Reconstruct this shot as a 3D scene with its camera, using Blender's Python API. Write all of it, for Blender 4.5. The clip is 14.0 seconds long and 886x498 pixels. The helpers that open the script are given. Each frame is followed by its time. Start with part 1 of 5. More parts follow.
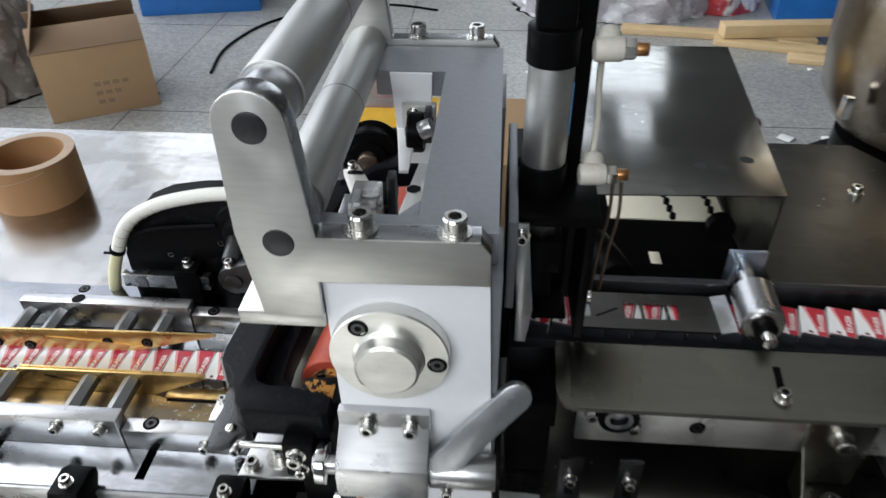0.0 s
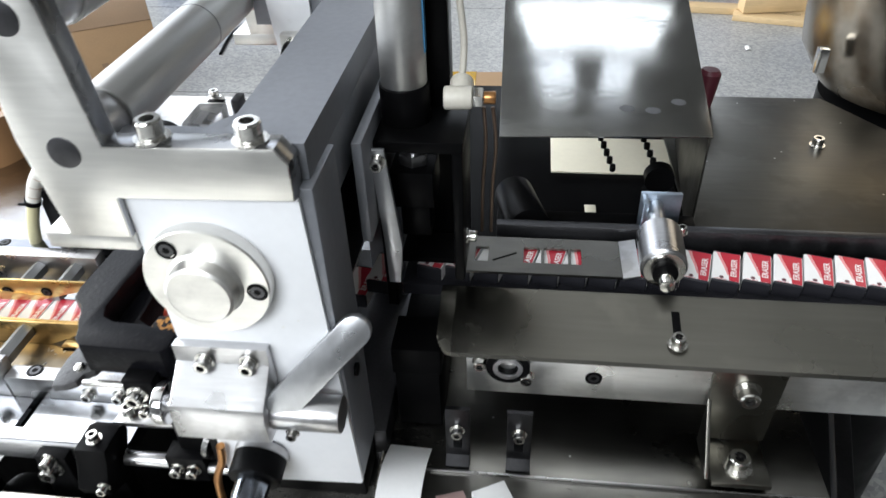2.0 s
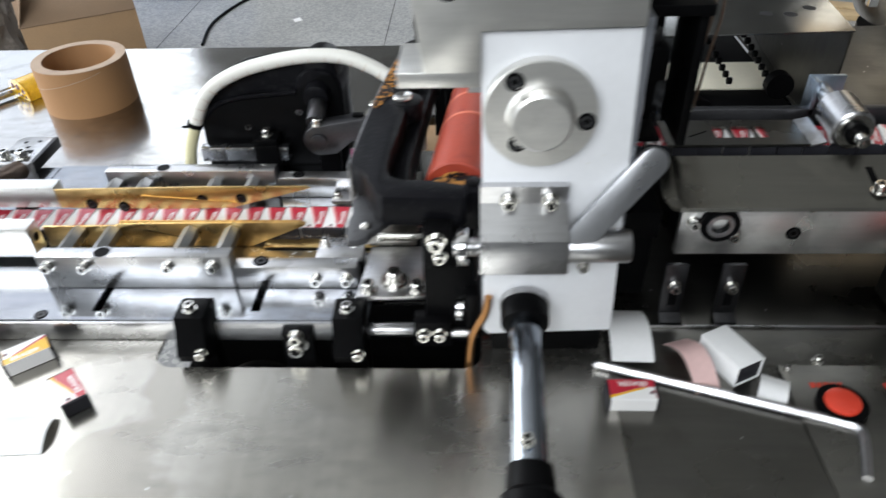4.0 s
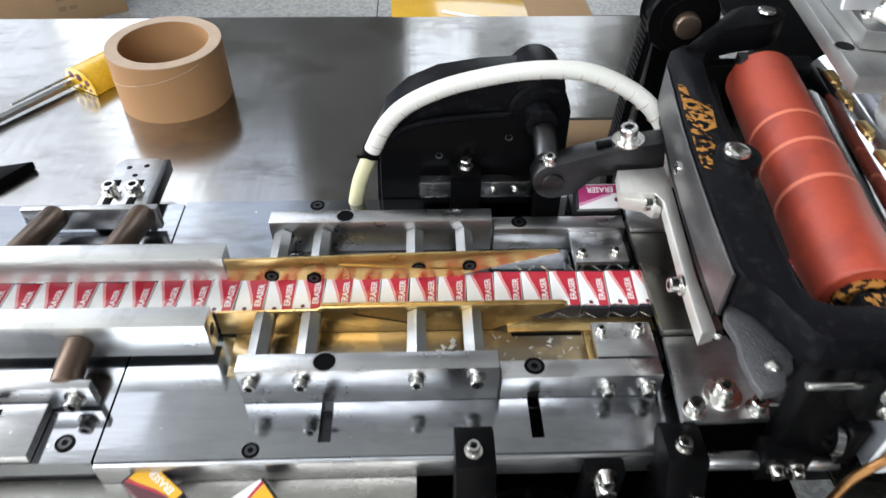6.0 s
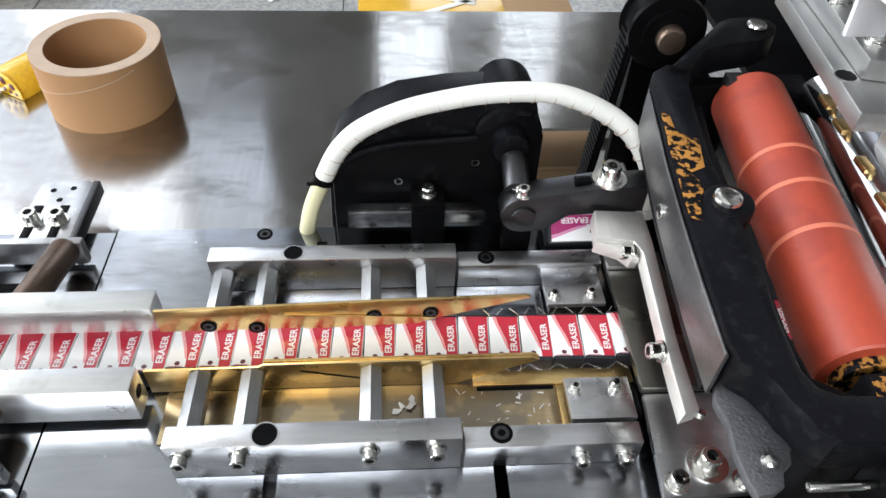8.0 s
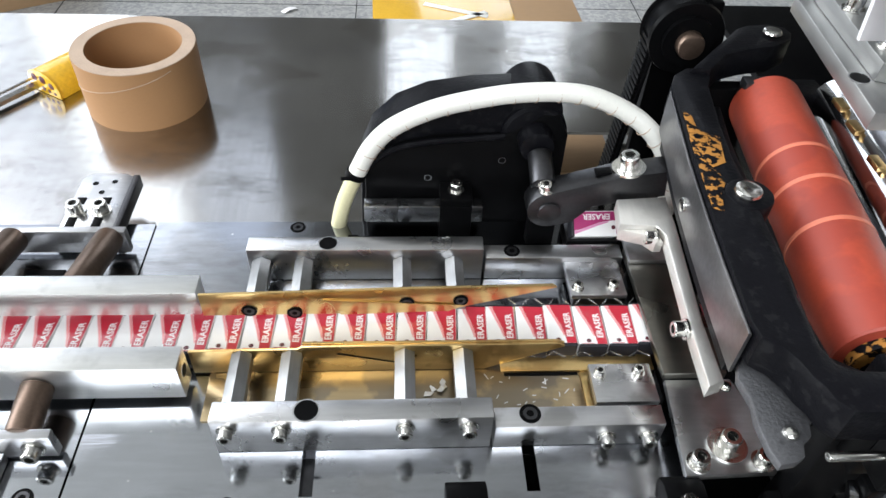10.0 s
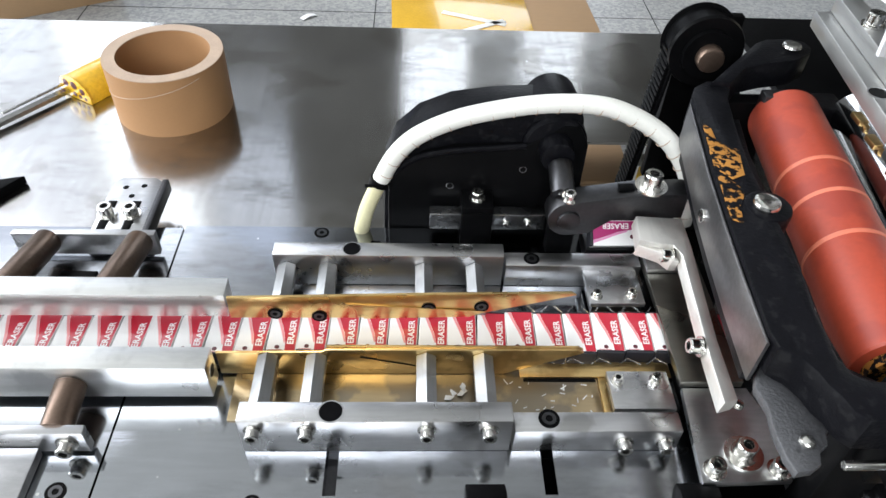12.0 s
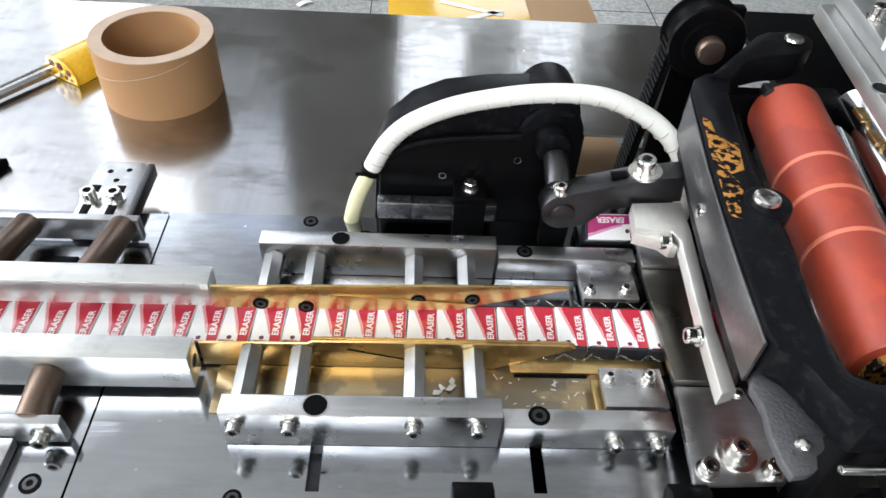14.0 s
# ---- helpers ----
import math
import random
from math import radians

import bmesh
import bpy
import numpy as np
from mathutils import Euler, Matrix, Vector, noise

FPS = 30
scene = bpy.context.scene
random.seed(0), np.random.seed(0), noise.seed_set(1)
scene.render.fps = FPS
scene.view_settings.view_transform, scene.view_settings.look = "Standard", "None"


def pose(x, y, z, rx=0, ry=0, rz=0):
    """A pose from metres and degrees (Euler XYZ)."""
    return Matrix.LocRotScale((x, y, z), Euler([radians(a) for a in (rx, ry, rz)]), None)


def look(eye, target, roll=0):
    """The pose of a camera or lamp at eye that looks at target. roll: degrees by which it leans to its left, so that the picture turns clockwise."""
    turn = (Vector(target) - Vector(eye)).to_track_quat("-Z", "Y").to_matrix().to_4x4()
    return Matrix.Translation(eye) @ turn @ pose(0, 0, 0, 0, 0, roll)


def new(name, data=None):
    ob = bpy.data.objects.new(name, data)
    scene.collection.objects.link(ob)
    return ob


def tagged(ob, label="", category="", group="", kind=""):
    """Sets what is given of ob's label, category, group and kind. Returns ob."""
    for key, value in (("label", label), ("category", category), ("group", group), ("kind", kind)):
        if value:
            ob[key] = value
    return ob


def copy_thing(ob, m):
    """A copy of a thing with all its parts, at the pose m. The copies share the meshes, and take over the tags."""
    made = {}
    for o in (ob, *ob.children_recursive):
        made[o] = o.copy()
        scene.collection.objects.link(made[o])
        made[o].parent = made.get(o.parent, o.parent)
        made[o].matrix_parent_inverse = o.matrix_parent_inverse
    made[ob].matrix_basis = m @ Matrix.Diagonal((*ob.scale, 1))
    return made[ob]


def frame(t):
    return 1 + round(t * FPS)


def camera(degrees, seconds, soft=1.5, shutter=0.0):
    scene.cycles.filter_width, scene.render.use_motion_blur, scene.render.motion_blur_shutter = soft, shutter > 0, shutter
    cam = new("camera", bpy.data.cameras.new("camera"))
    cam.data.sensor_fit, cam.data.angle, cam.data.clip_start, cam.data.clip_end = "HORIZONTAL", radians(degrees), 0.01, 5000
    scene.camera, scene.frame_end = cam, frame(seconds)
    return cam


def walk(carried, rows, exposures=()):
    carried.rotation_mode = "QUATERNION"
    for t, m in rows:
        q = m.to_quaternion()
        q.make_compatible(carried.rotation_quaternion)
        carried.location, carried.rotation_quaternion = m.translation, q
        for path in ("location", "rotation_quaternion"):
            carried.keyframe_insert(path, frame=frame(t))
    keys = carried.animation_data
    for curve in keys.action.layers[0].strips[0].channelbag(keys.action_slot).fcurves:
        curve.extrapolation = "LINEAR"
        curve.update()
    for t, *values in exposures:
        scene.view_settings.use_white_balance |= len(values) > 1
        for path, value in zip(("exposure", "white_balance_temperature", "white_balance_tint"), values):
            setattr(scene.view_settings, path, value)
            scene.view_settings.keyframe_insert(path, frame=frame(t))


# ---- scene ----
cam = camera(64.2, 14.0, soft=1.5, shutter=0.5)
PATH = [
    (0, (0.1335, -0.3787, 1.2295), (0.0658, 0.4215, 0.6336), -0.63),
    (0.5, (0.1485, -0.3324, 1.2008), (0.0305, 0.4688, 0.6141), -2.30),
    (1, (0.1740, -0.3278, 1.1951), (0.0637, 0.4560, 0.5840), -2.59),
    (1.5, (0.2088, -0.3307, 1.1879), (0.1058, 0.4462, 0.5666), -2.78),
    (2, (0.2308, -0.3669, 1.1846), (0.1196, 0.4193, 0.5767), -2.49),
    (2.5, (0.2301, -0.4034, 1.1862), (0.1061, 0.3886, 0.5884), -2.20),
    (3, (0.2089, -0.4252, 1.1784), (0.0604, 0.3558, 0.5718), -3.31),
    (3.5, (0.1574, -0.4354, 1.1642), (0.0466, 0.3443, 0.5479), -3.16),
    (4, (0.0481, -0.4683, 1.1456), (0.0077, 0.3255, 0.5387), -1.85),
    (4.2, (-0.0023, -0.4818, 1.1416), (-0.0140, 0.3169, 0.5400), -0.54),
    (6.5, (-0.1739, -0.2592, 1.1455), (-0.1375, 0.4468, 0.4383), 1.44),
    (7, (-0.1719, -0.2463, 1.1370), (-0.1240, 0.4516, 0.4224), 2.57),
    (7.5, (-0.1652, -0.2372, 1.1391), (-0.1142, 0.4502, 0.4145), 2.50),
    (8, (-0.1617, -0.2396, 1.1438), (-0.0969, 0.4562, 0.4285), 2.80),
    (8.5, (-0.1686, -0.2449, 1.1453), (-0.1057, 0.4540, 0.4329), 3.17),
    (11, (-0.1800, -0.2684, 1.1512), (-0.1240, 0.4470, 0.4547), 3.03),
    (11.5, (-0.1804, -0.2690, 1.1536), (-0.1383, 0.4456, 0.4553), 2.62),
    (12, (-0.1853, -0.2679, 1.1538), (-0.1430, 0.4486, 0.4575), 2.91),
    (12.5, (-0.1840, -0.2644, 1.1489), (-0.1381, 0.4409, 0.4416), 2.77),
    (13, (-0.1802, -0.2642, 1.1504), (-0.1387, 0.4432, 0.4448), 2.79),
    (13.5, (-0.1714, -0.2625, 1.1500), (-0.1249, 0.4439, 0.4437), 3.23),
    (14, (-0.1832, -0.2605, 1.1465), (-0.1318, 0.4473, 0.4420), 4.45),
]
EXPOSURES = [(0, -0.36), (0.5, -0.2), (1.0, -0.02), (1.5, 0.18), (2.2, 0.31), (3.0, 0.17), (4.0, -0.1), (6.5, 0.04), (8.0, 0.14), (8.7, 0.12), (11.0, 0.2), (14.0, 0.2)]
walk(cam, [(t, look(eye, target, roll)) for t, eye, target, roll in PATH], EXPOSURES)

# ---- light ----
world = bpy.data.worlds.new("world")
scene.world = world
world.use_nodes = True
sky = world.node_tree.nodes.new("ShaderNodeTexSky")
sky.sky_type, sky.sun_disc = "NISHITA", False
sky.sun_elevation, sky.sun_rotation = radians(48), radians(-60)
world.node_tree.links.new(sky.outputs[0], world.node_tree.nodes["Background"].inputs[0])
world.node_tree.nodes["Background"].inputs[1].default_value = 0.12


def window_light(name, at, target, width, height, power, colour=(0.93, 0.97, 1.0)):
    lamp = bpy.data.lights.new(name, "AREA")
    lamp.shape, lamp.size, lamp.size_y, lamp.energy, lamp.color = "RECTANGLE", width, height, power, colour
    ob = new(name, lamp)
    ob.matrix_world = look(at, target)
    return ob


# the hall's windows: (wall, from, to, sill, head, watts per square metre); "b" is the far wall (y), "l" the side wall (x),
# "n" the wall behind, "t" the roof
HALL = (-8.6, 5.4, -4.0, 6.2, 7.2)   # x0, x1, y0, y1, height
WINDOWS = [("b", -8.2, -3.75, 2.3, 4.4, 4.2), ("b", -3.7, -2.7, 2.3, 4.4, 8.0), ("b", -8.2, -3.75, 4.5, 7.1, 3.0), ("b", -3.7, -2.7, 4.5, 7.1, 7.0), ("b", -2.65, -1.6, 5.0, 7.1, 2.6),
           ("b", -0.31, 0.36, 3.62, 5.6, 6.0), ("b", 0.9, 1.52, 3.62, 5.6, 5.4),
           ("b", -0.25, 1.75, 1.4, 3.34, 7.5), ("l", -3.2, 5.8, 1.3, 6.9, 24), ("n", -3.6, 0.4, 2.4, 5.2, 28)]
SKYLIGHTS = [(-8.4, -4.8, 3.0, 6.1, 23), (-4.7, -3.2, 3.75, 6.1, 5)]   # x0, x1, y0, y1, watts per square metre
for wall, a, b, lo, hi, power in WINDOWS:
    mid, w, h = (a + b) / 2, b - a, hi - lo
    if wall == "b":
        window_light("window_light", (mid, HALL[3] + 0.02, (lo + hi) / 2), (mid, 0, (lo + hi) / 2), w, h, power * w * h)
    elif wall == "l":
        window_light("window_light", (HALL[0] - 0.02, mid, (lo + hi) / 2), (0, mid, (lo + hi) / 2), w, h, power * w * h)
    else:
        window_light("window_light", (mid, HALL[2] - 0.02, (lo + hi) / 2), (mid, 0, (lo + hi) / 2), w, h, power * w * h)
for a, b, lo, hi, power in SKYLIGHTS:
    window_light("skylight", ((a + b) / 2, (lo + hi) / 2, HALL[4] + 0.02), ((a + b) / 2, (lo + hi) / 2 + 0.001, 0), b - a, hi - lo, power * (b - a) * (hi - lo))

# ---- materials ----


def material(name, colour, rough=0.5, metal=0.0, vary=0.12, scale=8.0, bump=0.0, stretch=(1, 1, 1), second=None, patch=0.0, patch_scale=4.0, patch_cut=0.55, rough_vary=0.08, coat=0.0, spec=0.5, brushed=0.0):
    """Grain at a fine scale, blotches at a coarse one, an optional second colour in patches."""
    m = bpy.data.materials.new(name)
    m.use_nodes = True
    nt = m.node_tree
    n, l = nt.nodes, nt.links
    p = n["Principled BSDF"]
    p.inputs["Metallic"].default_value, p.inputs["Roughness"].default_value = metal, rough
    p.inputs["Coat Weight"].default_value = coat
    p.inputs["Specular IOR Level"].default_value = spec
    if brushed:
        tan = n.new("ShaderNodeTangent")
        tan.direction_type, tan.axis = "RADIAL", "X"
        l.new(tan.outputs[0], p.inputs["Tangent"])
        p.inputs["Anisotropic"].default_value = brushed
    tc = n.new("ShaderNodeTexCoord")
    mp = n.new("ShaderNodeMapping")
    mp.inputs["Scale"].default_value = stretch
    l.new(tc.outputs["Object"], mp.inputs[0])
    fine, coarse = n.new("ShaderNodeTexNoise"), n.new("ShaderNodeTexNoise")
    fine.inputs["Scale"].default_value, fine.inputs["Detail"].default_value = scale * 40, 6
    coarse.inputs["Scale"].default_value, coarse.inputs["Detail"].default_value = scale * 2.5, 4
    l.new(mp.outputs[0], fine.inputs["Vector"])
    l.new(tc.outputs["Object"], coarse.inputs["Vector"])
    mix = n.new("ShaderNodeMix")
    mix.data_type = "FLOAT"
    mix.inputs[0].default_value = 0.5
    l.new(fine.outputs[0], mix.inputs[2])
    l.new(coarse.outputs[0], mix.inputs[3])
    ramp = n.new("ShaderNodeMapRange")
    ramp.inputs["From Min"].default_value, ramp.inputs["From Max"].default_value = 0.3, 0.7
    ramp.inputs["To Min"].default_value, ramp.inputs["To Max"].default_value = 1 - vary, 1 + vary
    l.new(mix.outputs[0], ramp.inputs[0])
    col = n.new("ShaderNodeMix")
    col.data_type, col.blend_type = "RGBA", "MULTIPLY"
    col.inputs[0].default_value = 1.0
    col.inputs[6].default_value = (*colour, 1)
    l.new(ramp.outputs[0], col.inputs[7])
    out = col.outputs[2]
    if second:
        pn = n.new("ShaderNodeTexNoise")
        pn.inputs["Scale"].default_value, pn.inputs["Detail"].default_value = patch_scale * 10, 8
        l.new(tc.outputs["Object"], pn.inputs["Vector"])
        pr = n.new("ShaderNodeMapRange")
        pr.inputs["From Min"].default_value, pr.inputs["From Max"].default_value = patch_cut, patch_cut + 0.06
        pr.inputs["To Max"].default_value = patch
        l.new(pn.outputs[0], pr.inputs[0])
        pm = n.new("ShaderNodeMix")
        pm.data_type = "RGBA"
        pm.inputs[7].default_value = (*second, 1)
        l.new(pr.outputs[0], pm.inputs[0])
        l.new(out, pm.inputs[6])
        out = pm.outputs[2]
    l.new(out, p.inputs["Base Color"])
    rr = n.new("ShaderNodeMapRange")
    rr.inputs["From Min"].default_value, rr.inputs["From Max"].default_value = 0.3, 0.7
    rr.inputs["To Min"].default_value, rr.inputs["To Max"].default_value = max(0.02, rough - rough_vary), rough + rough_vary
    l.new(coarse.outputs[0], rr.inputs[0])
    l.new(rr.outputs[0], p.inputs["Roughness"])
    if bump:
        bp = n.new("ShaderNodeBump")
        bp.inputs["Strength"].default_value, bp.inputs["Distance"].default_value = bump, 0.0006
        l.new(fine.outputs[0], bp.inputs["Height"])
        l.new(bp.outputs[0], p.inputs["Normal"])
    return m


STAINLESS = material("stainless_sheet", (0.48, 0.47, 0.455), 0.14, 1, 0.10, 4, 0.03, (1, 0.06, 1), (0.36, 0.345, 0.32), 0.8, 1.2, 0.52, 0.03, brushed=0.85)
# darker steel; on the link plates' rims it stands in for dark reflections
EDGESTEEL = material("darkened_steel", (0.34, 0.345, 0.355), 0.26, 1, 0.1, 10, 0.05)
FRONTSHEET = material("brushed_front_sheet", (0.47, 0.455, 0.42), 0.24, 1, 0.12, 4, 0.05, (1, 0.05, 1), (0.36, 0.345, 0.31), 0.8, 1.3, 0.50, 0.04, brushed=0.8)
DARK_SHEET = material("dull_stainless", (0.18, 0.174, 0.154), 0.30, 1, 0.12, 5, 0.06, (0.08, 1, 1), (0.24, 0.23, 0.2), 0.5, 1.5, 0.55)
HOODSHEET = material("stained_stainless", (0.39, 0.39, 0.375), 0.16, 1, 0.10, 5, 0.03, (1, 0.1, 1), (0.30, 0.30, 0.295), 0.7, 1.4, 0.55, 0.03, brushed=0.5)
STEEL = material("machined_steel", (0.55, 0.55, 0.56), 0.30, 1, 0.12, 10, 0.08, (0.1, 1, 1), (0.30, 0.29, 0.28), 0.5, 3, 0.58)
PLATE = material("ground_plate", (0.37, 0.385, 0.41), 0.12, 1, 0.08, 8, 0.04, (0.1, 1, 1), (0.36, 0.36, 0.37), 0.5, 2, 0.55)
# stainless with a darker base colour, for panel, bed and cover
PANELSHEET = material("dark_panel_sheet", (0.17, 0.165, 0.15), 0.30, 1, 0.12, 5, 0.06, (0.08, 1, 1), (0.14, 0.135, 0.12), 0.5, 1.5, 0.55)
POLISHED = material("polished_aluminium", (0.86, 0.86, 0.85), 0.33, 1, 0.08, 10, 0.04, (0.1, 1, 1), (0.55, 0.55, 0.54), 0.4, 3, 0.55)
ALU = material("milled_aluminium", (0.73, 0.72, 0.69), 0.38, 1, 0.08, 10, 0.06, (0.1, 1, 1))
ALUTUBE = material("aluminium_tube", (0.54, 0.54, 0.53), 0.46, 1, 0.10, 6, 0.05, (1, 0.1, 1))
CHEEK = material("dark_cheek_steel", (0.27, 0.265, 0.27), 0.36, 1, 0.2, 8, 0.1)
SPOT = material("dark_heat_stain", (0.045, 0.045, 0.047), 0.42, 0.7, 0.15, 20, rough_vary=0.03)
# the brown patches paint the bowl's brownish reflections into its colour
BOWLSTEEL = material("bowl_steel_brown_reflection", (0.30, 0.27, 0.225), 0.22, 1, 0.2, 3, 0.05, (1, 1, 1), (0.16, 0.11, 0.06), 0.7, 0.5, 0.5)
DARK_STEEL = material("blued_steel", (0.075, 0.075, 0.08), 0.38, 1, 0.18, 10, 0.1)
GREYPAINT = material("grey_frame_paint", (0.25, 0.26, 0.285), 0.45, 0.55, 0.1, 6, 0.05)
# near-black for black parts; also stands in for shade in the hood's cavity
BLACK = material("black_oxide_and_shade", (0.003, 0.003, 0.0033), 0.36, 0.0, 0.25, 10, 0.1, spec=0.05)
CAST = material("black_cast_paint", (0.0042, 0.0042, 0.0055), 0.40, 0.0, 0.3, 12, 0.4, (1, 1, 1), (0.016, 0.016, 0.017), 0.4, 18, 0.58, spec=0.08)
# the darkest of the sheet colours, for deck and hood side
DECKSHEET = material("dark_deck_sheet", (0.105, 0.10, 0.088), 0.36, 1, 0.15, 5, 0.06, (0.1, 1, 1), (0.075, 0.07, 0.06), 0.6, 1.5, 0.52)
ZINC = material("matt_zinc_plate", (0.50, 0.51, 0.53), 0.34, 0.9, 0.08, 10, 0.08, (1, 1, 0.2), (0.38, 0.38, 0.39), 0.5, 3, 0.55)
CASTGREY = material("filed_grey_casting", (0.085, 0.085, 0.09), 0.45, 0.35, 0.25, 16, 0.9, (1, 1, 1), (0.03, 0.03, 0.033), 0.7, 7, 0.62)
RUST = material("rust_through_black_paint", (0.0042, 0.0042, 0.0055), 0.45, 0.0, 0.3, 14, 0.4, (1, 1, 1), (0.42, 0.19, 0.045), 0.95, 26, 0.48, spec=0.09)
WHITE = material("white_powder_coat", (0.76, 0.77, 0.79), 0.38, 0.0, 0.03, 5, 0.06, (1, 1, 1), (0.55, 0.53, 0.50), 0.35, 6, 0.70)
BRASS = material("brass", (0.76, 0.54, 0.24), 0.30, 1, 0.14, 8, 0.06, (0.15, 1, 1), (0.42, 0.25, 0.09), 0.6, 3, 0.56)
BRASSFLOOR = material("worn_brass_bed", (0.46, 0.36, 0.22), 0.30, 1, 0.2, 8, 0.1, (0.1, 1, 1), (0.25, 0.22, 0.18), 0.8, 3, 0.5)
BARALU = material("bright_milled_bar", (0.80, 0.78, 0.74), 0.48, 0.85, 0.06, 12, 0.06, (1, 0.1, 1), (0.66, 0.64, 0.60), 0.5, 4, 0.55)
SPACERSTEEL = material("grey_hexagon_steel", (0.30, 0.305, 0.31), 0.40, 0.9, 0.12, 14, 0.06, (1, 0.1, 1), (0.22, 0.22, 0.22), 0.5, 4, 0.55)
CHROME = material("chrome", (0.72, 0.72, 0.73), 0.10, 1, 0.03, 8, 0.0, rough_vary=0.04)
BOLT = material("bright_zinc", (0.66, 0.65, 0.62), 0.22, 1, 0.06, 20)
REDRUBBER = material("red_rubber", (0.36, 0.05, 0.024), 0.5, 0.0, 0.12, 8, 0.15, (1, 1, 1), (0.27, 0.036, 0.022), 0.7, 3, 0.5)
REDRIDGE = material("scuffed_red_rubber", (0.62, 0.17, 0.10), 0.5, 0.0, 0.08, 10, 0.1)
BROWNPIN = material("browned_steel_pin", (0.15, 0.105, 0.08), 0.35, 0.8, 0.2, 12, 0.05)
KRAFT = material("kraft_core_board", (0.34, 0.18, 0.078), 0.75, 0.0, 0.07, 10, 0.15, (1, 1, 4))
KRAFTEDGE = material("cut_core_edge", (0.44, 0.33, 0.25), 0.9, 0.0, 0.15, 20, 0.5)
CARD = material("brown_cardboard", (0.36, 0.23, 0.125), 0.85, 0.0, 0.08, 6, 0.1, (0.2, 1, 1))
CARDDARK = material("dark_cardboard", (0.24, 0.16, 0.10), 0.85, 0.0, 0.1, 6, 0.1)
TAPE = material("yellow_packing_tape", (0.62, 0.36, 0.03), 0.2, 0.0, 0.15, 6, 0.2, coat=0.4)
STRAP = material("white_strap", (0.75, 0.75, 0.72), 0.5)
SLEEVE = material("white_printed_card", (0.80, 0.79, 0.78), 0.35, 0.0, 0.02, 20, coat=0.25)
PRINTRED = material("red_print", (0.46, 0.02, 0.04), 0.32, 0.0, 0.04, 20, coat=0.25)
PRINTPINK = material("pink_print", (0.74, 0.30, 0.30), 0.32, 0.0, 0.04, 20, coat=0.25)
PRINTPURPLE = material("magenta_print", (0.36, 0.02, 0.13), 0.32, 0.0, 0.06, 20, coat=0.25)
PRINTMAUVE = material("mauve_print", (0.62, 0.24, 0.42), 0.32, 0.0, 0.06, 20, coat=0.25)
PRINTYELLOW = material("yellow_print", (0.78, 0.42, 0.02), 0.32, 0.0, 0.04, 20, coat=0.25)
PRINTDARK = material("dark_print", (0.09, 0.02, 0.03), 0.35)
RUBBER = material("black_eraser_rubber", (0.014, 0.014, 0.018), 0.55, 0.0, 0.2, 30, 0.1, spec=0.3)
PAPER = material("white_paper", (0.80, 0.80, 0.80), 0.6, 0.0, 0.03, 8, 0.05)
PINKPAPER = material("printed_pink_paper", (0.70, 0.48, 0.46), 0.5, 0.0, 0.08, 6)
HOSE = material("white_spiral_wrap", (0.70, 0.69, 0.64), 0.42, 0.0, 0.05, 10, 0.05)
HOSEOLD = material("yellowed_wrap", (0.62, 0.58, 0.36), 0.45, 0.0, 0.08, 10)
YELLOW = material("translucent_yellow_plastic", (0.68, 0.40, 0.02), 0.25, 0.0, 0.2, 8, coat=0.4)
CREAM = material("cream_card", (0.82, 0.77, 0.62), 0.7, 0.0, 0.04, 5)
BUTTONRED = material("red_button_plastic", (0.62, 0.05, 0.025), 0.3, 0.0, 0.04, 10, coat=0.3)
BUTTONGREEN = material("green_button_plastic", (0.02, 0.22, 0.13), 0.3, 0.0, 0.04, 10, coat=0.3)
NYLON = material("off_white_nylon", (0.60, 0.57, 0.50), 0.45, 0.0, 0.1, 10)
BLUEZINC = material("blue_zinc", (0.42, 0.50, 0.60), 0.3, 1, 0.1, 10)
LEVERSTEEL = material("dark_polished_lever", (0.30, 0.33, 0.375), 0.17, 1, 0.06, 8, 0.02, rough_vary=0.04)
COPPER = material("orange_copper", (0.42, 0.21, 0.085), 0.35, 1, 0.12, 10)
WOOD = material("raw_pine", (0.58, 0.42, 0.23), 0.7, 0.0, 0.12, 4, 0.1, (0.1, 1, 1))
BLUEBAG = material("blue_plastic", (0.015, 0.13, 0.42), 0.35, 0.0, 0.15, 4, 0.2)
POLY = material("grey_poly_bag", (0.40, 0.38, 0.41), 0.25, 0.0, 0.25, 3, 0.5, (1, 1, 1), (0.62, 0.62, 0.64), 0.8, 1.2, 0.52)
SACK = material("dusty_woven_sack", (0.17, 0.155, 0.14), 0.7, 0.0, 0.2, 3, 0.4, (1, 1, 1), (0.30, 0.28, 0.26), 0.7, 1.4, 0.55)
REDBAG = material("red_white_packaging", (0.45, 0.05, 0.06), 0.3, 0.0, 0.1, 4, 0.2, (1, 1, 1), (0.7, 0.7, 0.7), 0.95, 0.9, 0.5)
WALL = material("hall_wall_plaster", (0.095, 0.095, 0.092), 0.85, 0.0, 0.05, 0.5, 0.1)
CEIL = material("hall_ceiling", (0.58, 0.58, 0.565), 0.9, 0.0, 0.04, 0.5)
BLUETAPE = material("blue_label", (0.05, 0.22, 0.42), 0.4)



